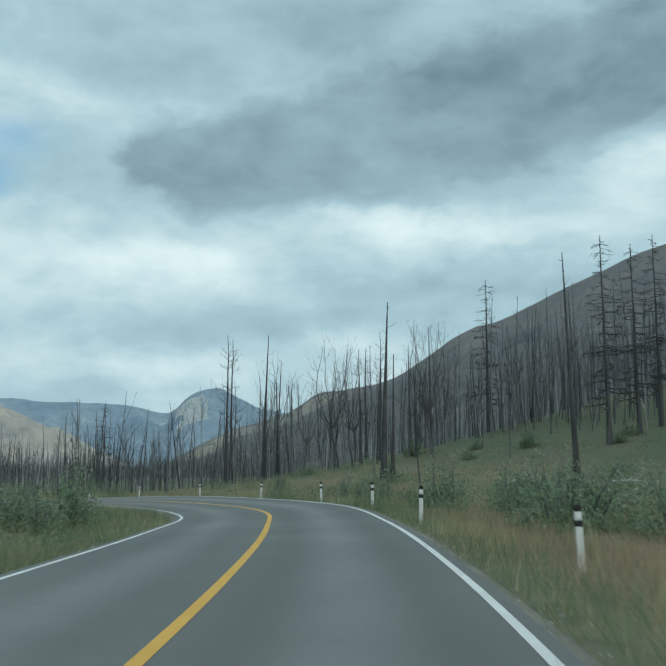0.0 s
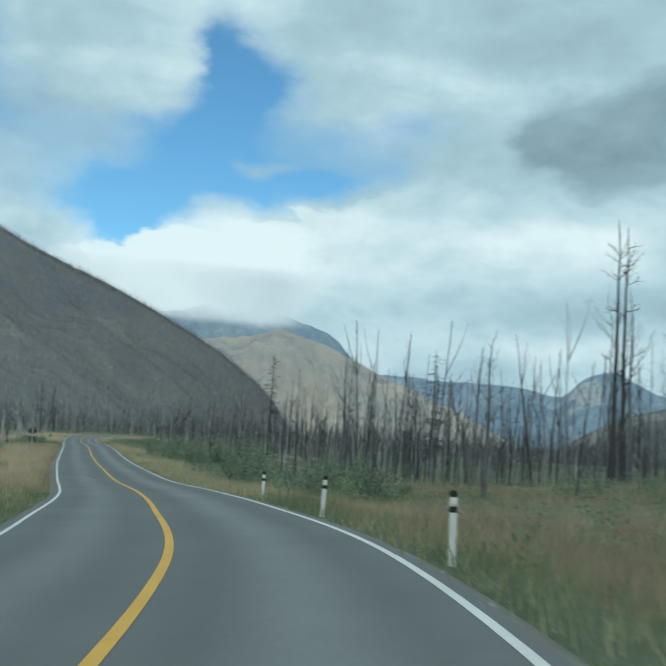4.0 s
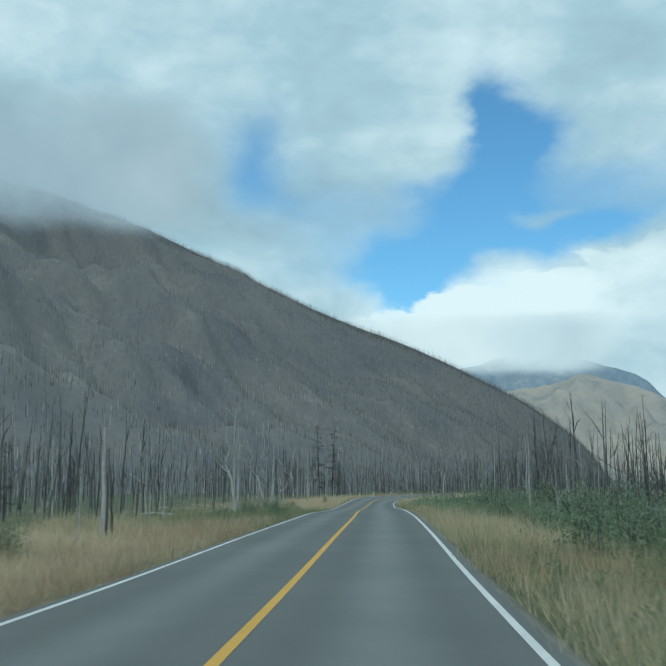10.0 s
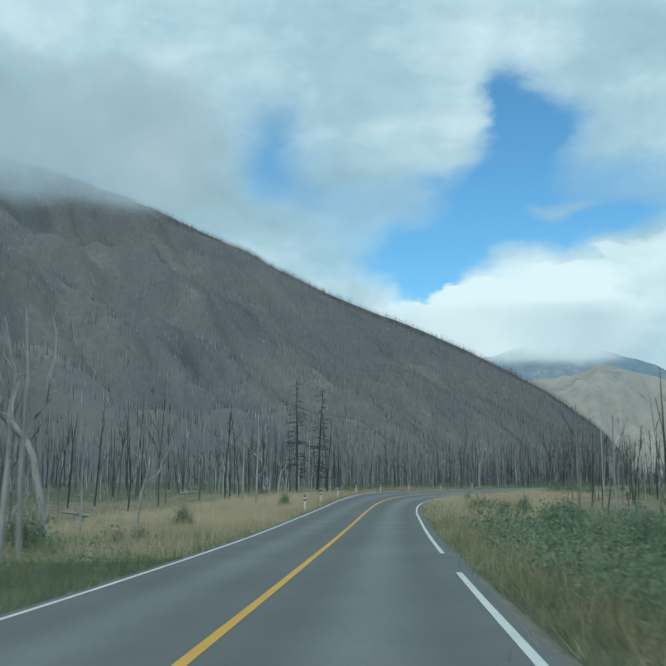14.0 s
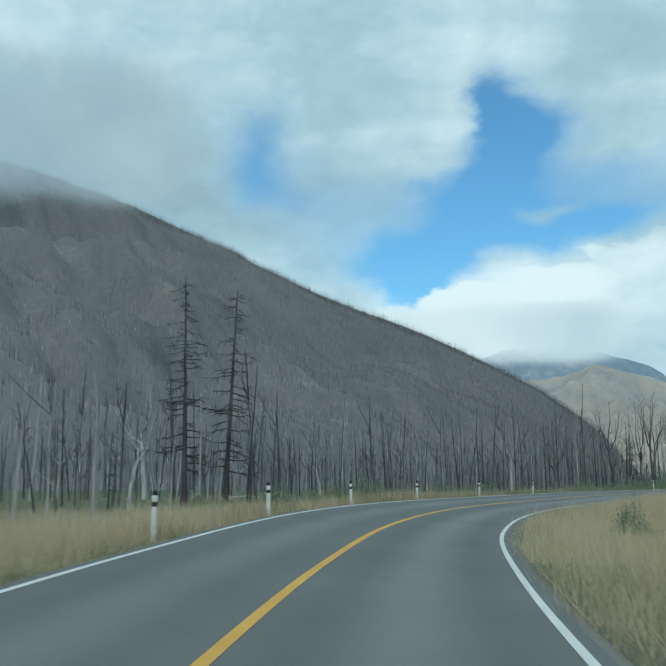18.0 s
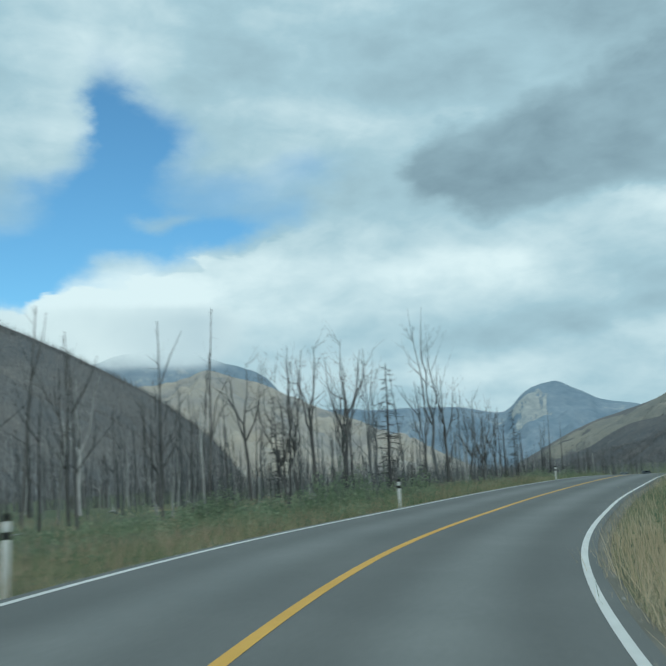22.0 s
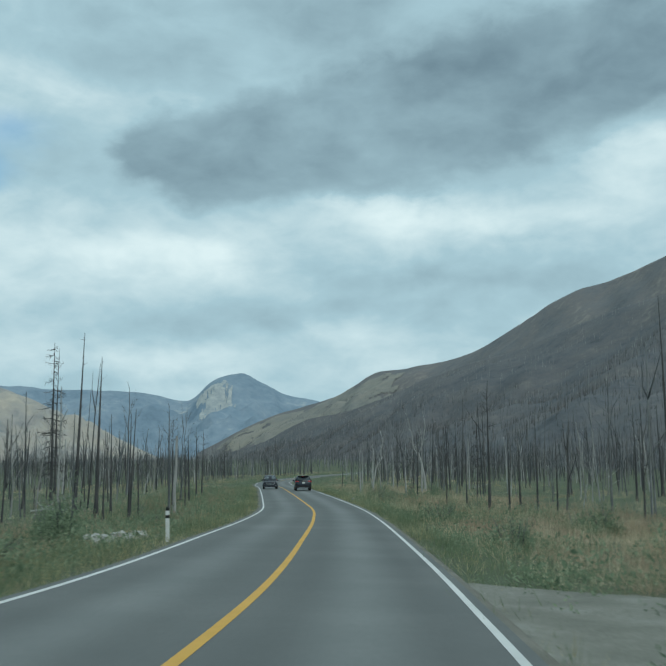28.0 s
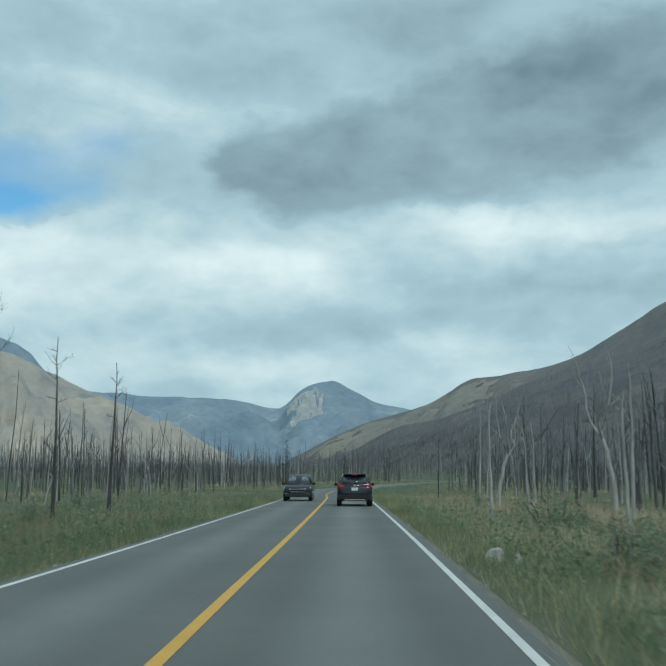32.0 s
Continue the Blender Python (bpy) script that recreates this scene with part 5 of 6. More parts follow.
def pullout(left, along):
    """The bare gravel lay-by beside the right lane."""
    return (left < -3.5) & (left > -4.0 - 9.0 * np.sin(np.clip((along - 438) / 25.0, 0, 1) * np.pi) ** 0.6) & (along > 438) & (along < 463)


KINDS = {"dry": (GRASS_DRY, 0.8, "tall dry golden grass"), "straw": (GRASS_STRAW, 0.78, "yellow-green seeding grass"), "rusty": (GRASS_RED, 0.76, "rust-coloured seeding grass"), "green": (GRASS_GREEN, 0.62, "green roadside grass and weeds")}


def meadow(kind, seed):
    """Uneven tussocks of one kind of grass, as one mesh."""
    mat, tall, label = KINDS[kind]
    r = np.random.RandomState(seed)
    xs, ys = [], []
    for side, a, b, lo, hi, what, per in VERGE_A + VERGE_B:
        if what != kind:
            continue
        n = int((b - a) * (hi - lo) * per)
        i = r.randint(a, b, n)
        off = side * (lo + (hi - lo) * r.rand(n) ** 1.15)
        xs.append(CENTRE[i, 0] + SIDE[i, 0] * off + WAY[i, 0] * r.uniform(-0.5, 0.5, n))
        ys.append(CENTRE[i, 1] + SIDE[i, 1] * off + WAY[i, 1] * r.uniform(-0.5, 0.5, n))
    n = 5000
    i = r.randint(20, len(CENTRE) - 20, n)
    off = r.choice((-1, 1), n) * r.uniform(9, 34, n)
    xs.append(CENTRE[i, 0] + SIDE[i, 0] * off)
    ys.append(CENTRE[i, 1] + SIDE[i, 1] * off)
    x, y = np.concatenate(xs), np.concatenate(ys)
    left, along, _ = beside(x, y)
    keep = (np.abs(left) > 3.4) & ((swell(x, y, 3.1, seed) > -0.45) | ((np.abs(left) < 6.5) & (r.rand(len(x)) < 0.6))) & ~pullout(left, along)
    x, y, a = x[keep], y[keep], np.abs(left[keep])
    m = len(x)
    bits = [tuft(seed * 10 + q, 13, tall * (0.7, 0.85, 1.0, 1.1)[q % 4], 0.22) for q in range(12)]
    lush = 0.8 + 0.3 * swell(x, y, 1.3, seed + 0.5)
    small = np.clip((a - 2.7) / 1.2, 0.4, 1)
    rows = np.column_stack([x, y, ground_z(x, y), r.uniform(0, 6.28, m), r.uniform(0.9, 1.4, m) * (0.5 + 0.5 * small), r.uniform(0.55, 1.0, m) * small * lush, r.normal(0, 0.15, m), r.normal(0, 0.15, m), r.randint(0, 12, m)])
    return tagged(new(kind + "_grass", mesh_np(kind + "_grass", *scattered(bits, rows), mat)), label, "grass", kind="stuff")


for q, kind in enumerate(KINDS):
    meadow(kind, 51 + q)


def weeds(name, seed, n, first, last, sides, lo, wide, lift):
    """Low leafy weeds between two places along the road, as one mesh."""
    r = np.random.RandomState(seed)
    i = r.randint(first, last, n)
    off = r.choice(sides, n) * (lo + wide * r.rand(n) ** 1.6)
    x, y = CENTRE[i, 0] + SIDE[i, 0] * off, CENTRE[i, 1] + SIDE[i, 1] * off
    left, along, _ = beside(x, y)
    gold = ((left > 0) & (along > 288) & (along < 366)) | ((left > 0) & (left < 14) & (along > 160) & (along < 245)) | ((left < 0) & (along > 122) & (along < 180) & (r.rand(n) < 0.7)) | ((left < 0) & (along > 325) & (along < 375))
    keep = (np.abs(left) > 3.6) & (swell(x, y, 4.0, 3.3) > -0.45) & ~gold & (~pullout(left, along) | (r.rand(n) < 0.25))
    a = np.clip((np.abs(left[keep]) - 3.2) / 1.6, 0.35, 1)
    x, y = x[keep], y[keep]
    m = len(x)
    bits = [leaf_cloud(seed + q, int(22 * lift ** 0.8), 0.3, 0.3, 0.42, 0.04 / lift ** 0.75) for q in range(7)]
    rows = np.column_stack([x, y, ground_z(x, y), r.uniform(0, 6.28, m), r.uniform(0.6, 1.6, m) * a * lift, r.uniform(0.8, 1.7, m), r.normal(0, 0.1, m), r.normal(0, 0.1, m), r.randint(0, 7, m)])
    tagged(new(name, mesh_np(name, *scattered(bits, rows), LEAF)), "low leafy green weeds in the verge", "weeds", kind="stuff")


weeds("verge_weeds", 81, 14500, 50, len(CENTRE) - 40, (-1, 1), 3.5, 16, 1.0)
weeds("thicket_weeds", 95, 1900, 248, 300, (-1, -1), 4.8, 9, 1.8)
weeds("lush_weeds", 101, 5200, 385, 575, (-1, 1), 4.2, 10, 1.4)
weeds("hillside_weeds", 88, 4200, 60, 185, (-1, -1), 10, 36, 1.7)

SHRUBS = [shrub(61, 5, 2.2, 1.5, 0.056), shrub(62, 6, 2.8, 1.7, 0.06), shrub(63, 4, 1.6, 1.6, 0.05), shrub(64, 7, 3.2, 1.4, 0.062), shrub(65, 5, 2.0, 2.0, 0.056)]
for k, e in enumerate(SHRUBS):
    px, py = CENTRE[225 + 7 * k, :2] - SIDE[225 + 7 * k] * (9 + k)
    e.matrix_basis = pose(px, py, float(ground_z(px, py)[0]) - 0.05)
# side, stretch, offsets and number of shrubs
THICKETS = (
    (1, 84, 112, 6, 11, 12, 1.0), (1, 110, 150, 8, 14, 6, 0.8), (-1, 92, 106, 7.2, 10, 6, 1.1), (-1, 106, 124, 8, 15, 5, 0.7), (-1, 60, 96, 8, 20, 8, 0.9), (-1, 70, 165, 15, 38, 24, 1.0), (-1, 76, 108, 9, 16, 10, 0.8), (1, 160, 250, 9.0, 14, 9, 0.55),
    (-1, 158, 205, 8.0, 15, 14, 1.1), (-1, 205, 236, 7.5, 10, 6, 0.9), (-1, 248, 300, 6.6, 9, 13, 0.9), (-1, 205, 246, 10, 17, 9, 1.4), (-1, 246, 300, 8.8, 16, 16, 1.4), (1, 255, 290, 6.2, 11, 12, 0.75), (1, 300, 303, 8, 9, 2, 0.7),
    (-1, 296, 322, 6.5, 12, 7, 0.7), (1, 352, 425, 8.0, 15, 28, 0.85), (-1, 374, 446, 6.2, 9, 20, 0.75), (-1, 374, 446, 8, 16, 11, 1.05), (1, 400, 480, 5.8, 12, 18, 0.85), (1, 480, 560, 6.5, 16, 10, 0.6), (-1, 458, 560, 5.8, 14, 19, 0.65),
)
rng = np.random.RandomState(71)
for side, a, b, lo, hi, n, big in THICKETS:
    for q in range(n):
        i = rng.randint(a, b)
        x, y = CENTRE[i, :2] + SIDE[i] * side * rng.uniform(lo, hi)
        left, along, _ = beside(x, y)
        if abs(left[0]) < 5.4 or pullout(left, along)[0]:
            continue
        k = big * rng.uniform(0.6, 1.2)
        copy_thing(SHRUBS[rng.randint(5)], pose(x, y, float(ground_z(x, y)[0]) - 0.05, 0, 0, rng.uniform(0, 360)) @ Matrix.Diagonal((k * 1.3, k * 1.3, k * rng.uniform(1.4, 1.9), 1)))


# single bushes: x, y and size
for x, y, k in ((-139.1, 205.9, 0.65), (-139.8, 206.8, 0.6), (-139.0, 228.1, 0.55), (-138.2, 227.0, 0.45), (-62.5, 133.0, 1.0), (-149.4, 309.6, 0.9), (-45.3, 91.6, 0.5), (-46.1, 92.8, 0.5), (-47.3, 94.7, 0.45), (-150.6, 298.4, 0.9),
                (-10.4, 39.3, 0.9), (1.6, 48.6, 0.9), (0.9, 50.4, 1.0), (2.4, 51.6, 1.0), (3.6, 54.6, 0.9), (-0.2, 57.6, 0.8), (4.6, 40.2, 0.8), (5.8, 28.4, 0.9), (6.6, 31.0, 1.0), (3.6, 30.9, 0.9), (4.2, 33.0, 1.0), (-2.6, 52.6, 0.6), (-146.2, 364.3, 0.6), (-160.6, 365.1, 0.9), (-161.5, 367.5, 0.9), (-165.8, 257.0, 0.8)):
    copy_thing(SHRUBS[int(10 * k + abs(x)) % 5], pose(x, y, float(ground_z(x, y)[0]) - 0.05, 0, 0, 40 * k + x) @ Matrix.Diagonal((k * 1.3, k * 1.3, k * 1.6, 1)))

us, ws = np.meshgrid(np.linspace(438, 463, 45), np.linspace(0, 1, 12), indexing="ij")
ii = us.astype(int)
off = -(3.25 + ws * (0.6 + 9.2 * np.sin(np.clip((us - 438) / 25.0, 0, 1) * np.pi) ** 0.6) + 0.25 * ws * np.sin(us * 2.3) + 0.15 * ws * np.sin(us * 5.1))
lx, ly = CENTRE[ii, 0] + WAY[ii, 0] * (us - ii) + SIDE[ii, 0] * off, CENTRE[ii, 1] + WAY[ii, 1] * (us - ii) + SIDE[ii, 1] * off
lz = ground_z(lx.ravel(), ly.ravel()) + 0.035 + 0.07 * np.sin(np.pi * np.clip(ws.ravel() * 1.1, 0, 1)) + 0.02 * swell(lx.ravel(), ly.ravel(), 0.9, 2.0)
i, j = np.meshgrid(np.arange(44), np.arange(11), indexing="ij")
tagged(new("layby", mesh_np("layby", np.column_stack([lx.ravel(), ly.ravel(), lz]), np.stack([i * 12 + j, i * 12 + j + 1, (i + 1) * 12 + j + 1, (i + 1) * 12 + j], -1).reshape(-1, 4), DIRT, True)), "bare pale gravel lay-by beside the lane", "ground", kind="structure")


# ---- fallen wood and stones ----
def fallen_log(seed):
    e = tagged(new("fallen_log"), "pale fallen dead log lying in the grass", "log", "fallen logs")
    r = np.random.RandomState(seed)
    t = np.linspace(0, 1, 7)
    path = np.column_stack([t * 3 - 1.5, np.cumsum(r.normal(0, 0.06, 7)), 0.12 + 0.1 * np.sin(3 * t + seed)])
    v, f = tube(path, 0.09 * (1 - 0.5 * t), 7)
    part("stem", mesh_np("stem", v, f, BLEACHED, True), None, e)
    for q in range(3):
        o = path[r.randint(2, 6)]
        d = r.normal(0, 1, 3)
        d[2] = abs(d[2]) + 0.3
        part("branch_stub", mesh_np("branch_stub", *tube([o, o + d * 0.25, o + d * 0.5], (0.03, 0.02, 0.008), 4), BLEACHED), None, e)
    return e


LOGS = [fallen_log(5), fallen_log(6), fallen_log(7)]
for k, e in enumerate(LOGS):
    px, py = CENTRE[128 + 90 * k, :2] + SIDE[128 + 90 * k] * 21
    e.matrix_basis = pose(px, py, float(ground_z(px, py)[0]) + 0.05, 0, 4, 50 * k)
LYING = ((-159, 363.8), (-160.5, 365), (-14, 82), (-22, 84))
for q in range(48):
    if q < len(LYING):
        x, y = LYING[q]
        k, up = 0.45, rng.uniform(-8, 8)
    else:
        i = rng.randint(60, 560)
        x, y = CENTRE[i, :2] + SIDE[i] * rng.choice((-1, 1)) * rng.uniform(14, 30)
        k, up = rng.uniform(0.5, 1.1), rng.uniform(-12, 4)
        if abs(beside(x, y)[0][0]) < 13:
            continue
    m = pose(x, y, float(ground_z(x, y)[0]) + 0.05, 0, up, rng.uniform(0, 360)) @ Matrix.Diagonal((k, k * 1.2, k * 1.2, 1))
    copy_thing(LOGS[q % 3], m)


def stone(seed, size):
    """A broken boulder."""
    r = np.random.RandomState(seed)
    bm = bmesh.new()
    bmesh.ops.create_icosphere(bm, subdivisions=2, radius=1)
    for v in bm.verts:
        n = noise.noise(v.co * 1.3 + Vector((seed, 0, 0))) * 0.5 + noise.noise(v.co * 3.1 + Vector((0, seed, 0))) * 0.2
        v.co = Vector((v.co.x * 1.25, v.co.y * 0.9, v.co.z * 0.7)) * (1 + n) * size
    e = tagged(new("boulder"), "pale broken boulder in the roadside grass", "rock", "roadside boulders")
    part("block", bm, STONE, e)
    return e


STONE = material("pale_limestone", [(0.30, 0.30, 0.28), (0.46, 0.45, 0.43), (0.62, 0.61, 0.58)], 2.0, 0.9, 0.02, 9)
BOULDERS = [stone(k, 0.3) for k in range(3)]
for k, e in enumerate(BOULDERS):
    px, py = (-158.5, -158.7, -157.9)[k], (362.2, 364.9, 364.2)[k]
    e.matrix_basis = pose(px, py, float(ground_z(px, py)[0]) + 0.12, 10, 5, 60 * k)
HEAP = ((-158.1, 363.6, 0.8), (-158.9, 363.4, 0.7), (-157.6, 363.6, 0.5), (-157.4, 364.6, 0.45), (-158.3, 365.6, 0.6), (-159.3, 364.0, 0.9), (-157.9, 362.6, 0.5), (-158.6, 366.2, 0.5), (-162.3, 360.3, 0.8), (-161.9, 360.9, 0.5), (-150.0, 409.8, 0.65), (-149.6, 409.6, 0.45), (-147.1, 409.5, 0.7), (-146.7, 409.9, 0.5))
for k, (px, py, s) in enumerate(HEAP):
    copy_thing(BOULDERS[k % 3], pose(px, py, float(ground_z(px, py)[0]) + 0.1 * s, 13 * k, 7 * k, 77 * k) @ Matrix.Diagonal((s, s, s, 1)))
r = np.random.RandomState(91)
n = 16000
i = r.randint(60, 570, n)
near = r.rand(n) < 0.35
i[near] = r.randint(436, 465, near.sum())
off = np.where(near, -r.uniform(3.3, 13.0, n), r.choice((-1, 1), n) * (3.2 + np.abs(r.normal(0, 0.28, n))))
x, y = CENTRE[i, 0] + SIDE[i, 0] * off + WAY[i, 0] * r.uniform(-0.6, 0.6, n), CENTRE[i, 1] + SIDE[i, 1] * off + WAY[i, 1] * r.uniform(-0.6, 0.6, n)
left, along, plane = beside(x, y)
keep = (np.abs(left) > 3.17) & (~near | pullout(left, along))
x, y, left = x[keep], y[keep], np.abs(left[keep])
z = np.maximum(ground_z(x, y) + np.where(near[keep], 0.035, 0.0), plane[keep] - 0.015 - 0.22 * np.clip(left - EDGE, 0, 9) - 1.0 * (left > EDGE + 0.4))
bit = (np.array([(1, 0, 0), (-0.5, 0.8, 0.1), (-0.4, -0.9, 0), (0.1, 0.05, 0.75)]) * 0.03, np.array([(0, 1, 3), (1, 2, 3), (2, 0, 3)]))
m = len(x)
rows = np.column_stack([x, y, z, r.uniform(0, 6.28, m), r.uniform(0.25, 0.8, m) + 0.9 * (r.rand(m) < 0.04), r.uniform(0.5, 1.2, m), np.zeros(m), np.zeros(m), np.zeros(m)])
tagged(new("loose_gravel", mesh_np("loose_gravel", *scattered([bit], rows), material("loose_stone", [(0.14, 0.14, 0.125), (0.24, 0.235, 0.21), (0.42, 0.41, 0.38)], 2.0, 0.95, island=1.0))), "loose grey gravel along the road's edge", "gravel", kind="stuff")


# ---- cars ----
PAINT = material("dark_blue_paint", [(0.012, 0.016, 0.024), (0.02, 0.026, 0.036)], 1.5, 0.25)
TRIM = material("black_trim", [(0.015, 0.015, 0.017), (0.03, 0.03, 0.032)], 6, 0.65)
CAR_GLASS = material("tinted_glass", [(0.03, 0.04, 0.045), (0.05, 0.065, 0.07)], 1, 0.06)
CHROME = material("chrome_trim", [(0.6, 0.62, 0.64), (0.75, 0.77, 0.78)], 3, 0.2, metal=1.0)
TYRE = material("tyre_rubber", [(0.015, 0.015, 0.015), (0.03, 0.03, 0.03)], 9, 0.9, 0.004, 40)
LAMP_RED = material("red_lamp", [(0.35, 0.02, 0.02), (0.5, 0.03, 0.03)], 4, 0.2)
LAMP_CLEAR = material("clear_lamp", [(0.6, 0.64, 0.66), (0.75, 0.78, 0.8)], 4, 0.15)
for m_ in (PAINT, CAR_GLASS):
    m_.node_tree.nodes["Principled BSDF"].inputs["Coat Weight"].default_value = 0.6


def loft(rings, cap=True):
    """A closed skin through rings of equally many points."""
    bm = bmesh.new()
    rows = [[bm.verts.new(p) for p in ring] for ring in rings]
    n = len(rows[0])
    for a, b in zip(rows, rows[1:]):
        for k in range(n):
            bm.faces.new((a[k], a[(k + 1) % n], b[(k + 1) % n], b[k]))
    if cap:
        bm.faces.new(rows[0][::-1])
        bm.faces.new(rows[-1])
    bmesh.ops.recalc_face_normals(bm, faces=bm.faces)
    for f in bm.faces:
        f.smooth = True
    return bm


def hull_ring(y, w, lo, hi):
    half = [(0.0, lo), (w * 0.86, lo), (w * 0.98, lo + 0.1), (w, lo + (hi - lo) * 0.55), (w * 0.975, hi - 0.07), (w * 0.9, hi), (0.0, hi + 0.015)]
    return [(x, y, z) for x, z in half] + [(-x, y, z) for x, z in half[-2:0:-1]]


def cabin_ring(y, wb, wr, hi):
    half = [(0.0, 0.95), (wb, 0.95), (wr, hi - 0.07), (wr * 0.88, hi), (0.0, hi + 0.02)]
    return [(x, y, z) for x, z in half] + [(-x, y, z) for x, z in half[-2:0:-1]]


def slab(corners, depth):
    """A plate of that depth through four corners."""
    a, b, c, d = (Vector(q) for q in corners)
    n = (b - a).cross(d - a).normalized() * depth
    return loft([[a, b, c, d], [a + n, b + n, c + n, d + n]])


def suv(label, paint, facing):
    e = tagged(new("car"), label, "car")
    body = part("body", loft([hull_ring(-2.24, 0.74, 0.5, 0.98), hull_ring(-2.17, 0.86, 0.38, 1.05), hull_ring(-1.9, 0.91, 0.3, 1.08), hull_ring(-0.6, 0.92, 0.24, 1.06), hull_ring(0.9, 0.92, 0.24, 1.04),
                                hull_ring(1.5, 0.91, 0.27, 1.0), hull_ring(2.0, 0.86, 0.3, 0.93), hull_ring(2.2, 0.74, 0.36, 0.82)]), paint, e)
    part("cabin", loft([cabin_ring(-2.08, 0.84, 0.82, 1.12), cabin_ring(-1.78, 0.85, 0.66, 1.6), cabin_ring(-1.3, 0.86, 0.67, 1.66), cabin_ring(0.0, 0.86, 0.67, 1.66), cabin_ring(0.35, 0.86, 0.65, 1.6), cabin_ring(1.2, 0.84, 0.8, 1.06)]), paint, e)
    part("rear_window", slab([(-0.66, -2.075, 1.15), (0.66, -2.075, 1.15), (0.55, -1.83, 1.53), (-0.55, -1.83, 1.53)], -0.035), CAR_GLASS, e, "tinted rear window")
    part("windscreen", slab([(-0.7, 1.16, 1.1), (0.7, 1.16, 1.1), (0.58, 0.45, 1.55), (-0.58, 0.45, 1.55)], 0.03), CAR_GLASS, e, "dark windscreen")
    for sx in (-1, 1):
        for y0, y1 in ((-1.7, -0.95), (-0.85, 0.0), (0.1, 0.8)):
            part("side_window", slab([(sx * 0.862, y0, 1.08), (sx * 0.862, y1, 1.08), (sx * 0.70, min(y1, 0.35), 1.55), (sx * 0.70, max(y0, -1.55), 1.55)], 0.02 * sx), CAR_GLASS, e)
        part("roof_rail", box(0.04, 1.9, 0.04, (sx * 0.6, -0.7, 1.71), 0.012), CHROME, e, "silver roof rail")
        mirror = part("mirror", box(0.2, 0.12, 0.15, (sx * 1.0, 0.62, 1.1), 0.035), paint, e)
        part("mirror_foot", box(0.1, 0.05, 0.05, (sx * 0.9, 0.64, 1.04), 0.01), TRIM, mirror)
        part("tail_lamp", loft([[(sx * 0.9, -2.08, 1.02), (sx * 0.9, -2.08, 1.12), (sx * 0.52, -2.16, 1.11), (sx * 0.52, -2.16, 1.03)], [(sx * 0.91, -2.15, 0.9), (sx * 0.905, -2.13, 1.11), (sx * 0.52, -2.225, 1.09), (sx * 0.52, -2.24, 0.97)]]), LAMP_RED, e, "red tail lamp")
        part("reflector_strip", box(0.26, 0.03, 0.035, (sx * 0.6, -2.235, 0.5), 0.008), CHROME, e, "chrome strip")
        part("head_lamp", loft([[(sx * 0.45, 2.18, 0.74), (sx * 0.84, 1.98, 0.8), (sx * 0.84, 1.95, 0.9), (sx * 0.45, 2.12, 0.82)], [(sx * 0.45, 2.25, 0.74), (sx * 0.87, 2.03, 0.8), (sx * 0.86, 1.99, 0.9), (sx * 0.45, 2.19, 0.82)]]), LAMP_CLEAR, e, "clear head lamp")
        part("fog_lamp", box(0.2, 0.05, 0.08, (sx * 0.66, 2.18, 0.48), 0.02), LAMP_CLEAR, e)
        for y in (-1.35, 1.4):
            w = part("wheel", box(0.02, 0.2, 0.2, (sx * 0.80, y, 0.36)), TRIM, e)
            bm = bmesh.new()
            bmesh.ops.create_cone(bm, cap_ends=True, segments=28, radius1=0.36, radius2=0.36, depth=0.24)
            bmesh.ops.bevel(bm, geom=[q for q in bm.edges if abs(q.verts[0].co.z - q.verts[1].co.z) < 1e-4], offset=0.03, segments=2, affect="EDGES")
            bmesh.ops.rotate(bm, matrix=Matrix.Rotation(radians(90), 3, "Y"), verts=bm.verts)
            bmesh.ops.translate(bm, vec=(sx * 0.8, y, 0.36), verts=bm.verts)
            part("tyre", bm, TYRE, w)
            bm = bmesh.new()
            bmesh.ops.create_cone(bm, cap_ends=True, segments=20, radius1=0.24, radius2=0.2, depth=0.03)
            bmesh.ops.rotate(bm, matrix=Matrix.Rotation(radians(90 * sx), 3, "Y"), verts=bm.verts)
            bmesh.ops.translate(bm, vec=(sx * 0.93, y, 0.36), verts=bm.verts)
            part("rim", bm, CHROME, w, "silver alloy rim")
    part("rear_bumper", box(1.72, 0.2, 0.34, (0, -2.16, 0.5), 0.06), TRIM, e, "black rear bumper")
    part("exhaust_trim", box(1.1, 0.05, 0.045, (0, -2.25, 0.36), 0.012), CHROME, e, "silver exhaust trim")
    part("number_plate", box(0.34, 0.015, 0.17, (0, -2.235, 0.9), 0.006), POST_WHITE, e, "white plate with plain bars")
    bm = bmesh.new()
    bmesh.ops.create_cone(bm, cap_ends=True, segments=20, radius1=0.065, radius2=0.06, depth=0.02)
    bmesh.ops.rotate(bm, matrix=Matrix.Rotation(radians(90), 3, "X"), verts=bm.verts)
    bmesh.ops.translate(bm, vec=(0, -2.2, 1.07), verts=bm.verts)
    part("badge", bm, CHROME, e, "round silver badge")
    part("spoiler", box(1.2, 0.3, 0.05, (0, -1.83, 1.645), 0.02), paint, e)
    part("brake_lamp", box(0.3, 0.03, 0.035, (0, -1.99, 1.62), 0.008), LAMP_RED, e, "red high brake lamp")
    part("wiper", box(0.42, 0.02, 0.025, (0.12, -2.07, 1.19), 0.006), TRIM, e)
    grille = part("grille", box(0.9, 0.06, 0.22, (0, 2.2, 0.68), 0.03), TRIM, e, "black grille")
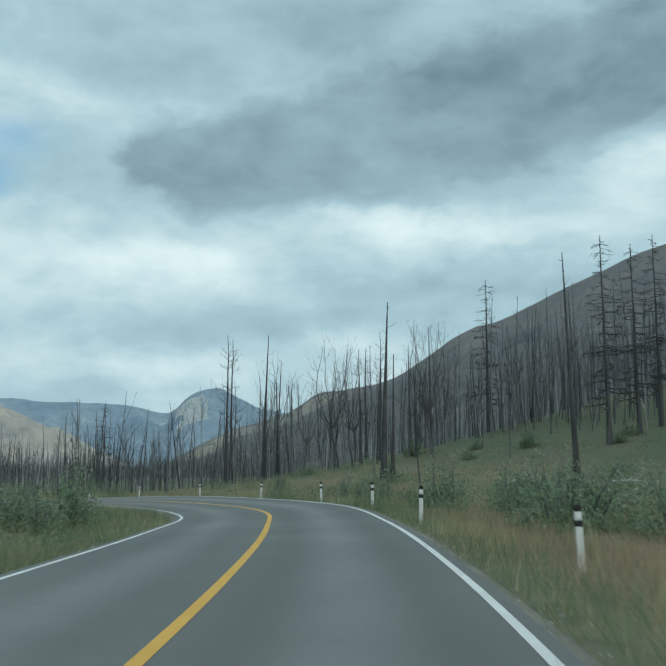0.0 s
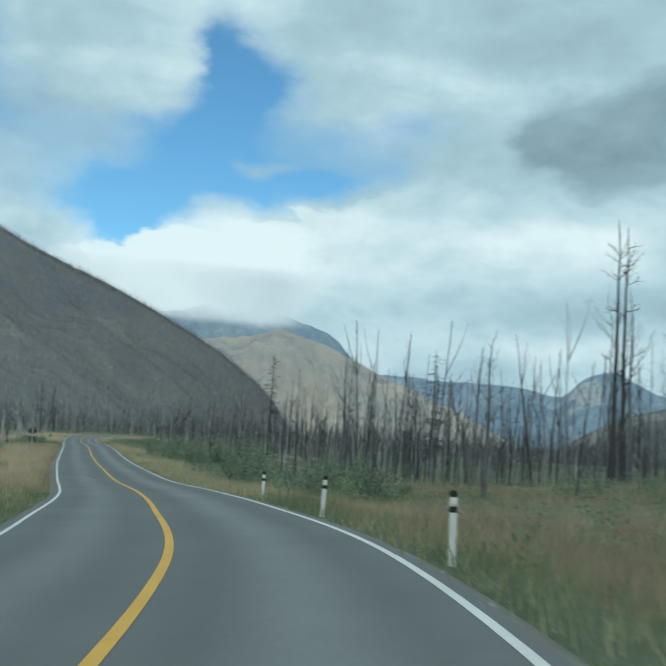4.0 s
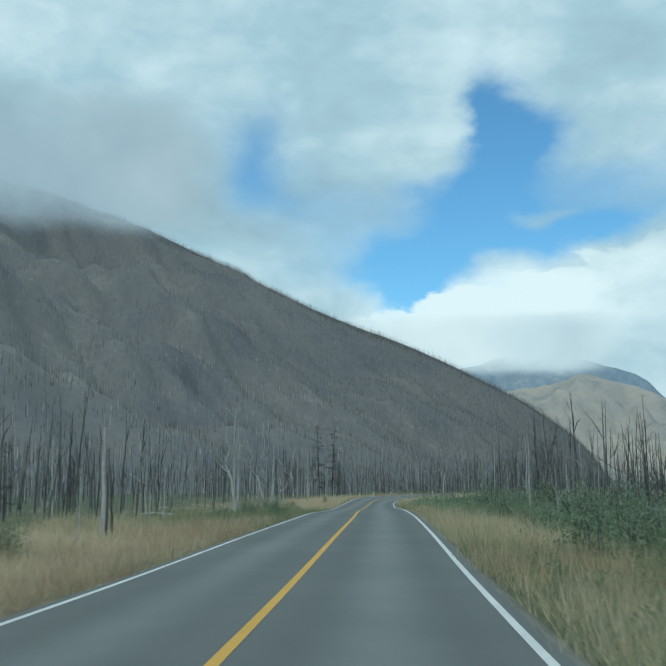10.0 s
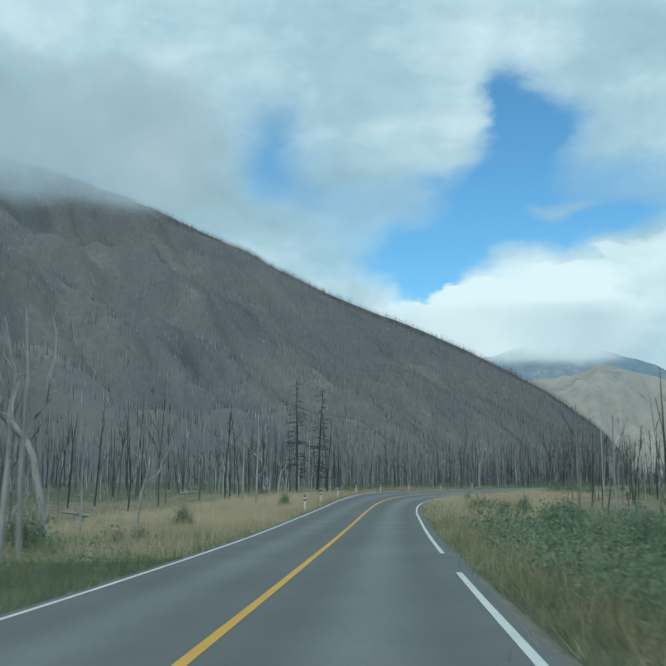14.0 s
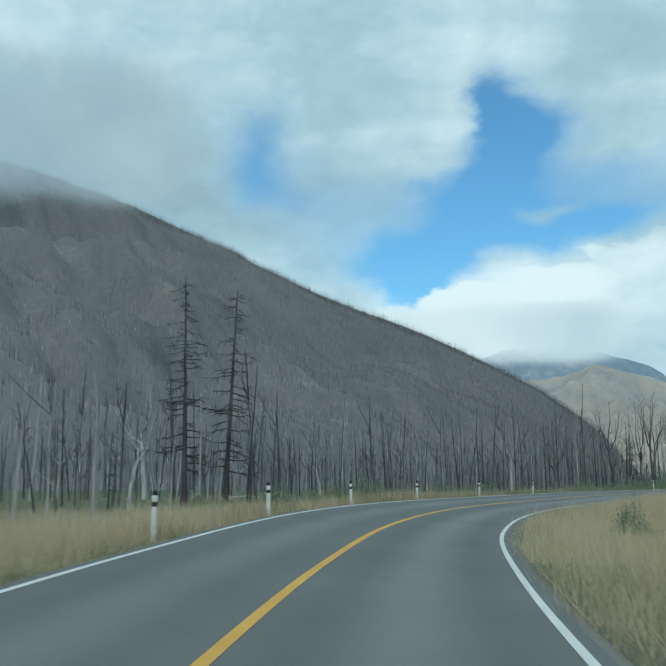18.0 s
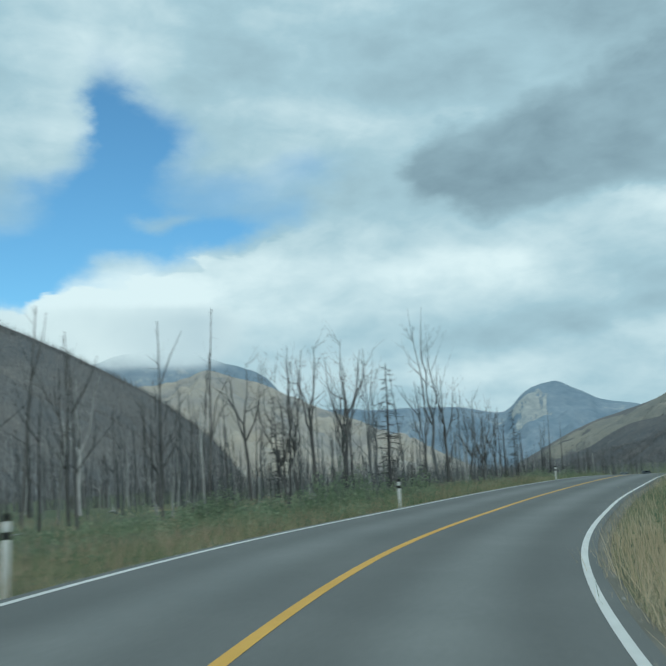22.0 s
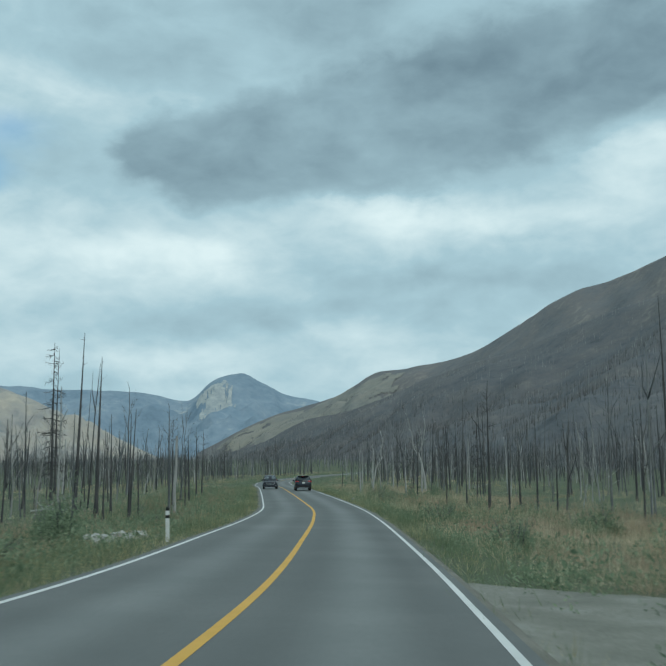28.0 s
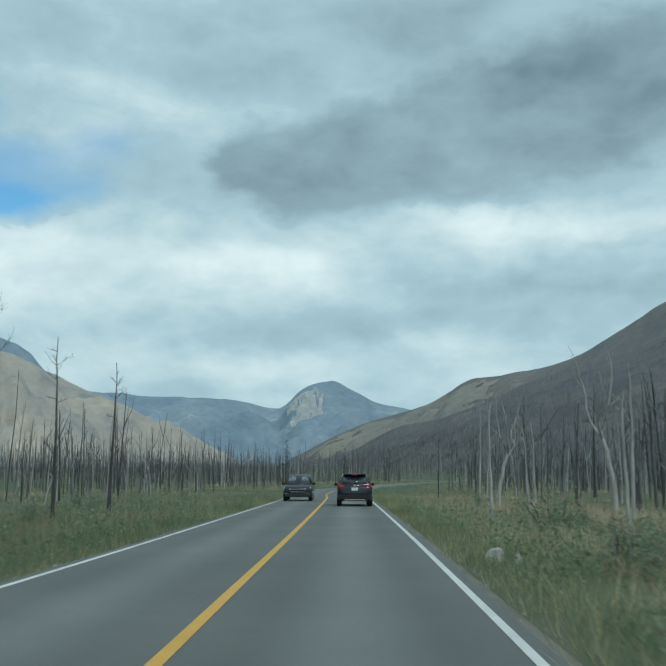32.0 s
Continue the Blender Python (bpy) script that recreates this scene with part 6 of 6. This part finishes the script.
    for z in (0.6, 0.76):
        part("grille_bar", box(0.92, 0.03, 0.03, (0, 2.235, z), 0.008), CHROME, grille, "chrome bar")
    part("front_bumper", box(1.6, 0.2, 0.26, (0, 2.13, 0.42), 0.06), paint, e)
    return e


def park(e, x, y, turn):
    left, along, plane = beside(x, y)
    i = int(along[0])
    e.matrix_basis = pose(x, y, float(plane[0]), 0, CENTRE[i, 2], math.degrees(math.atan2(WAY[i, 1], WAY[i, 0])) - 90 + turn)


park(suv("dark blue sport utility car seen on the lane", PAINT, 0), -155.0, 441.4, 0)
park(suv("dark grey sport utility car with chrome grille", material("grey_paint", [(0.03, 0.034, 0.038), (0.045, 0.05, 0.066)], 1.5, 0.28), 0), -159.4, 452.0, 180)
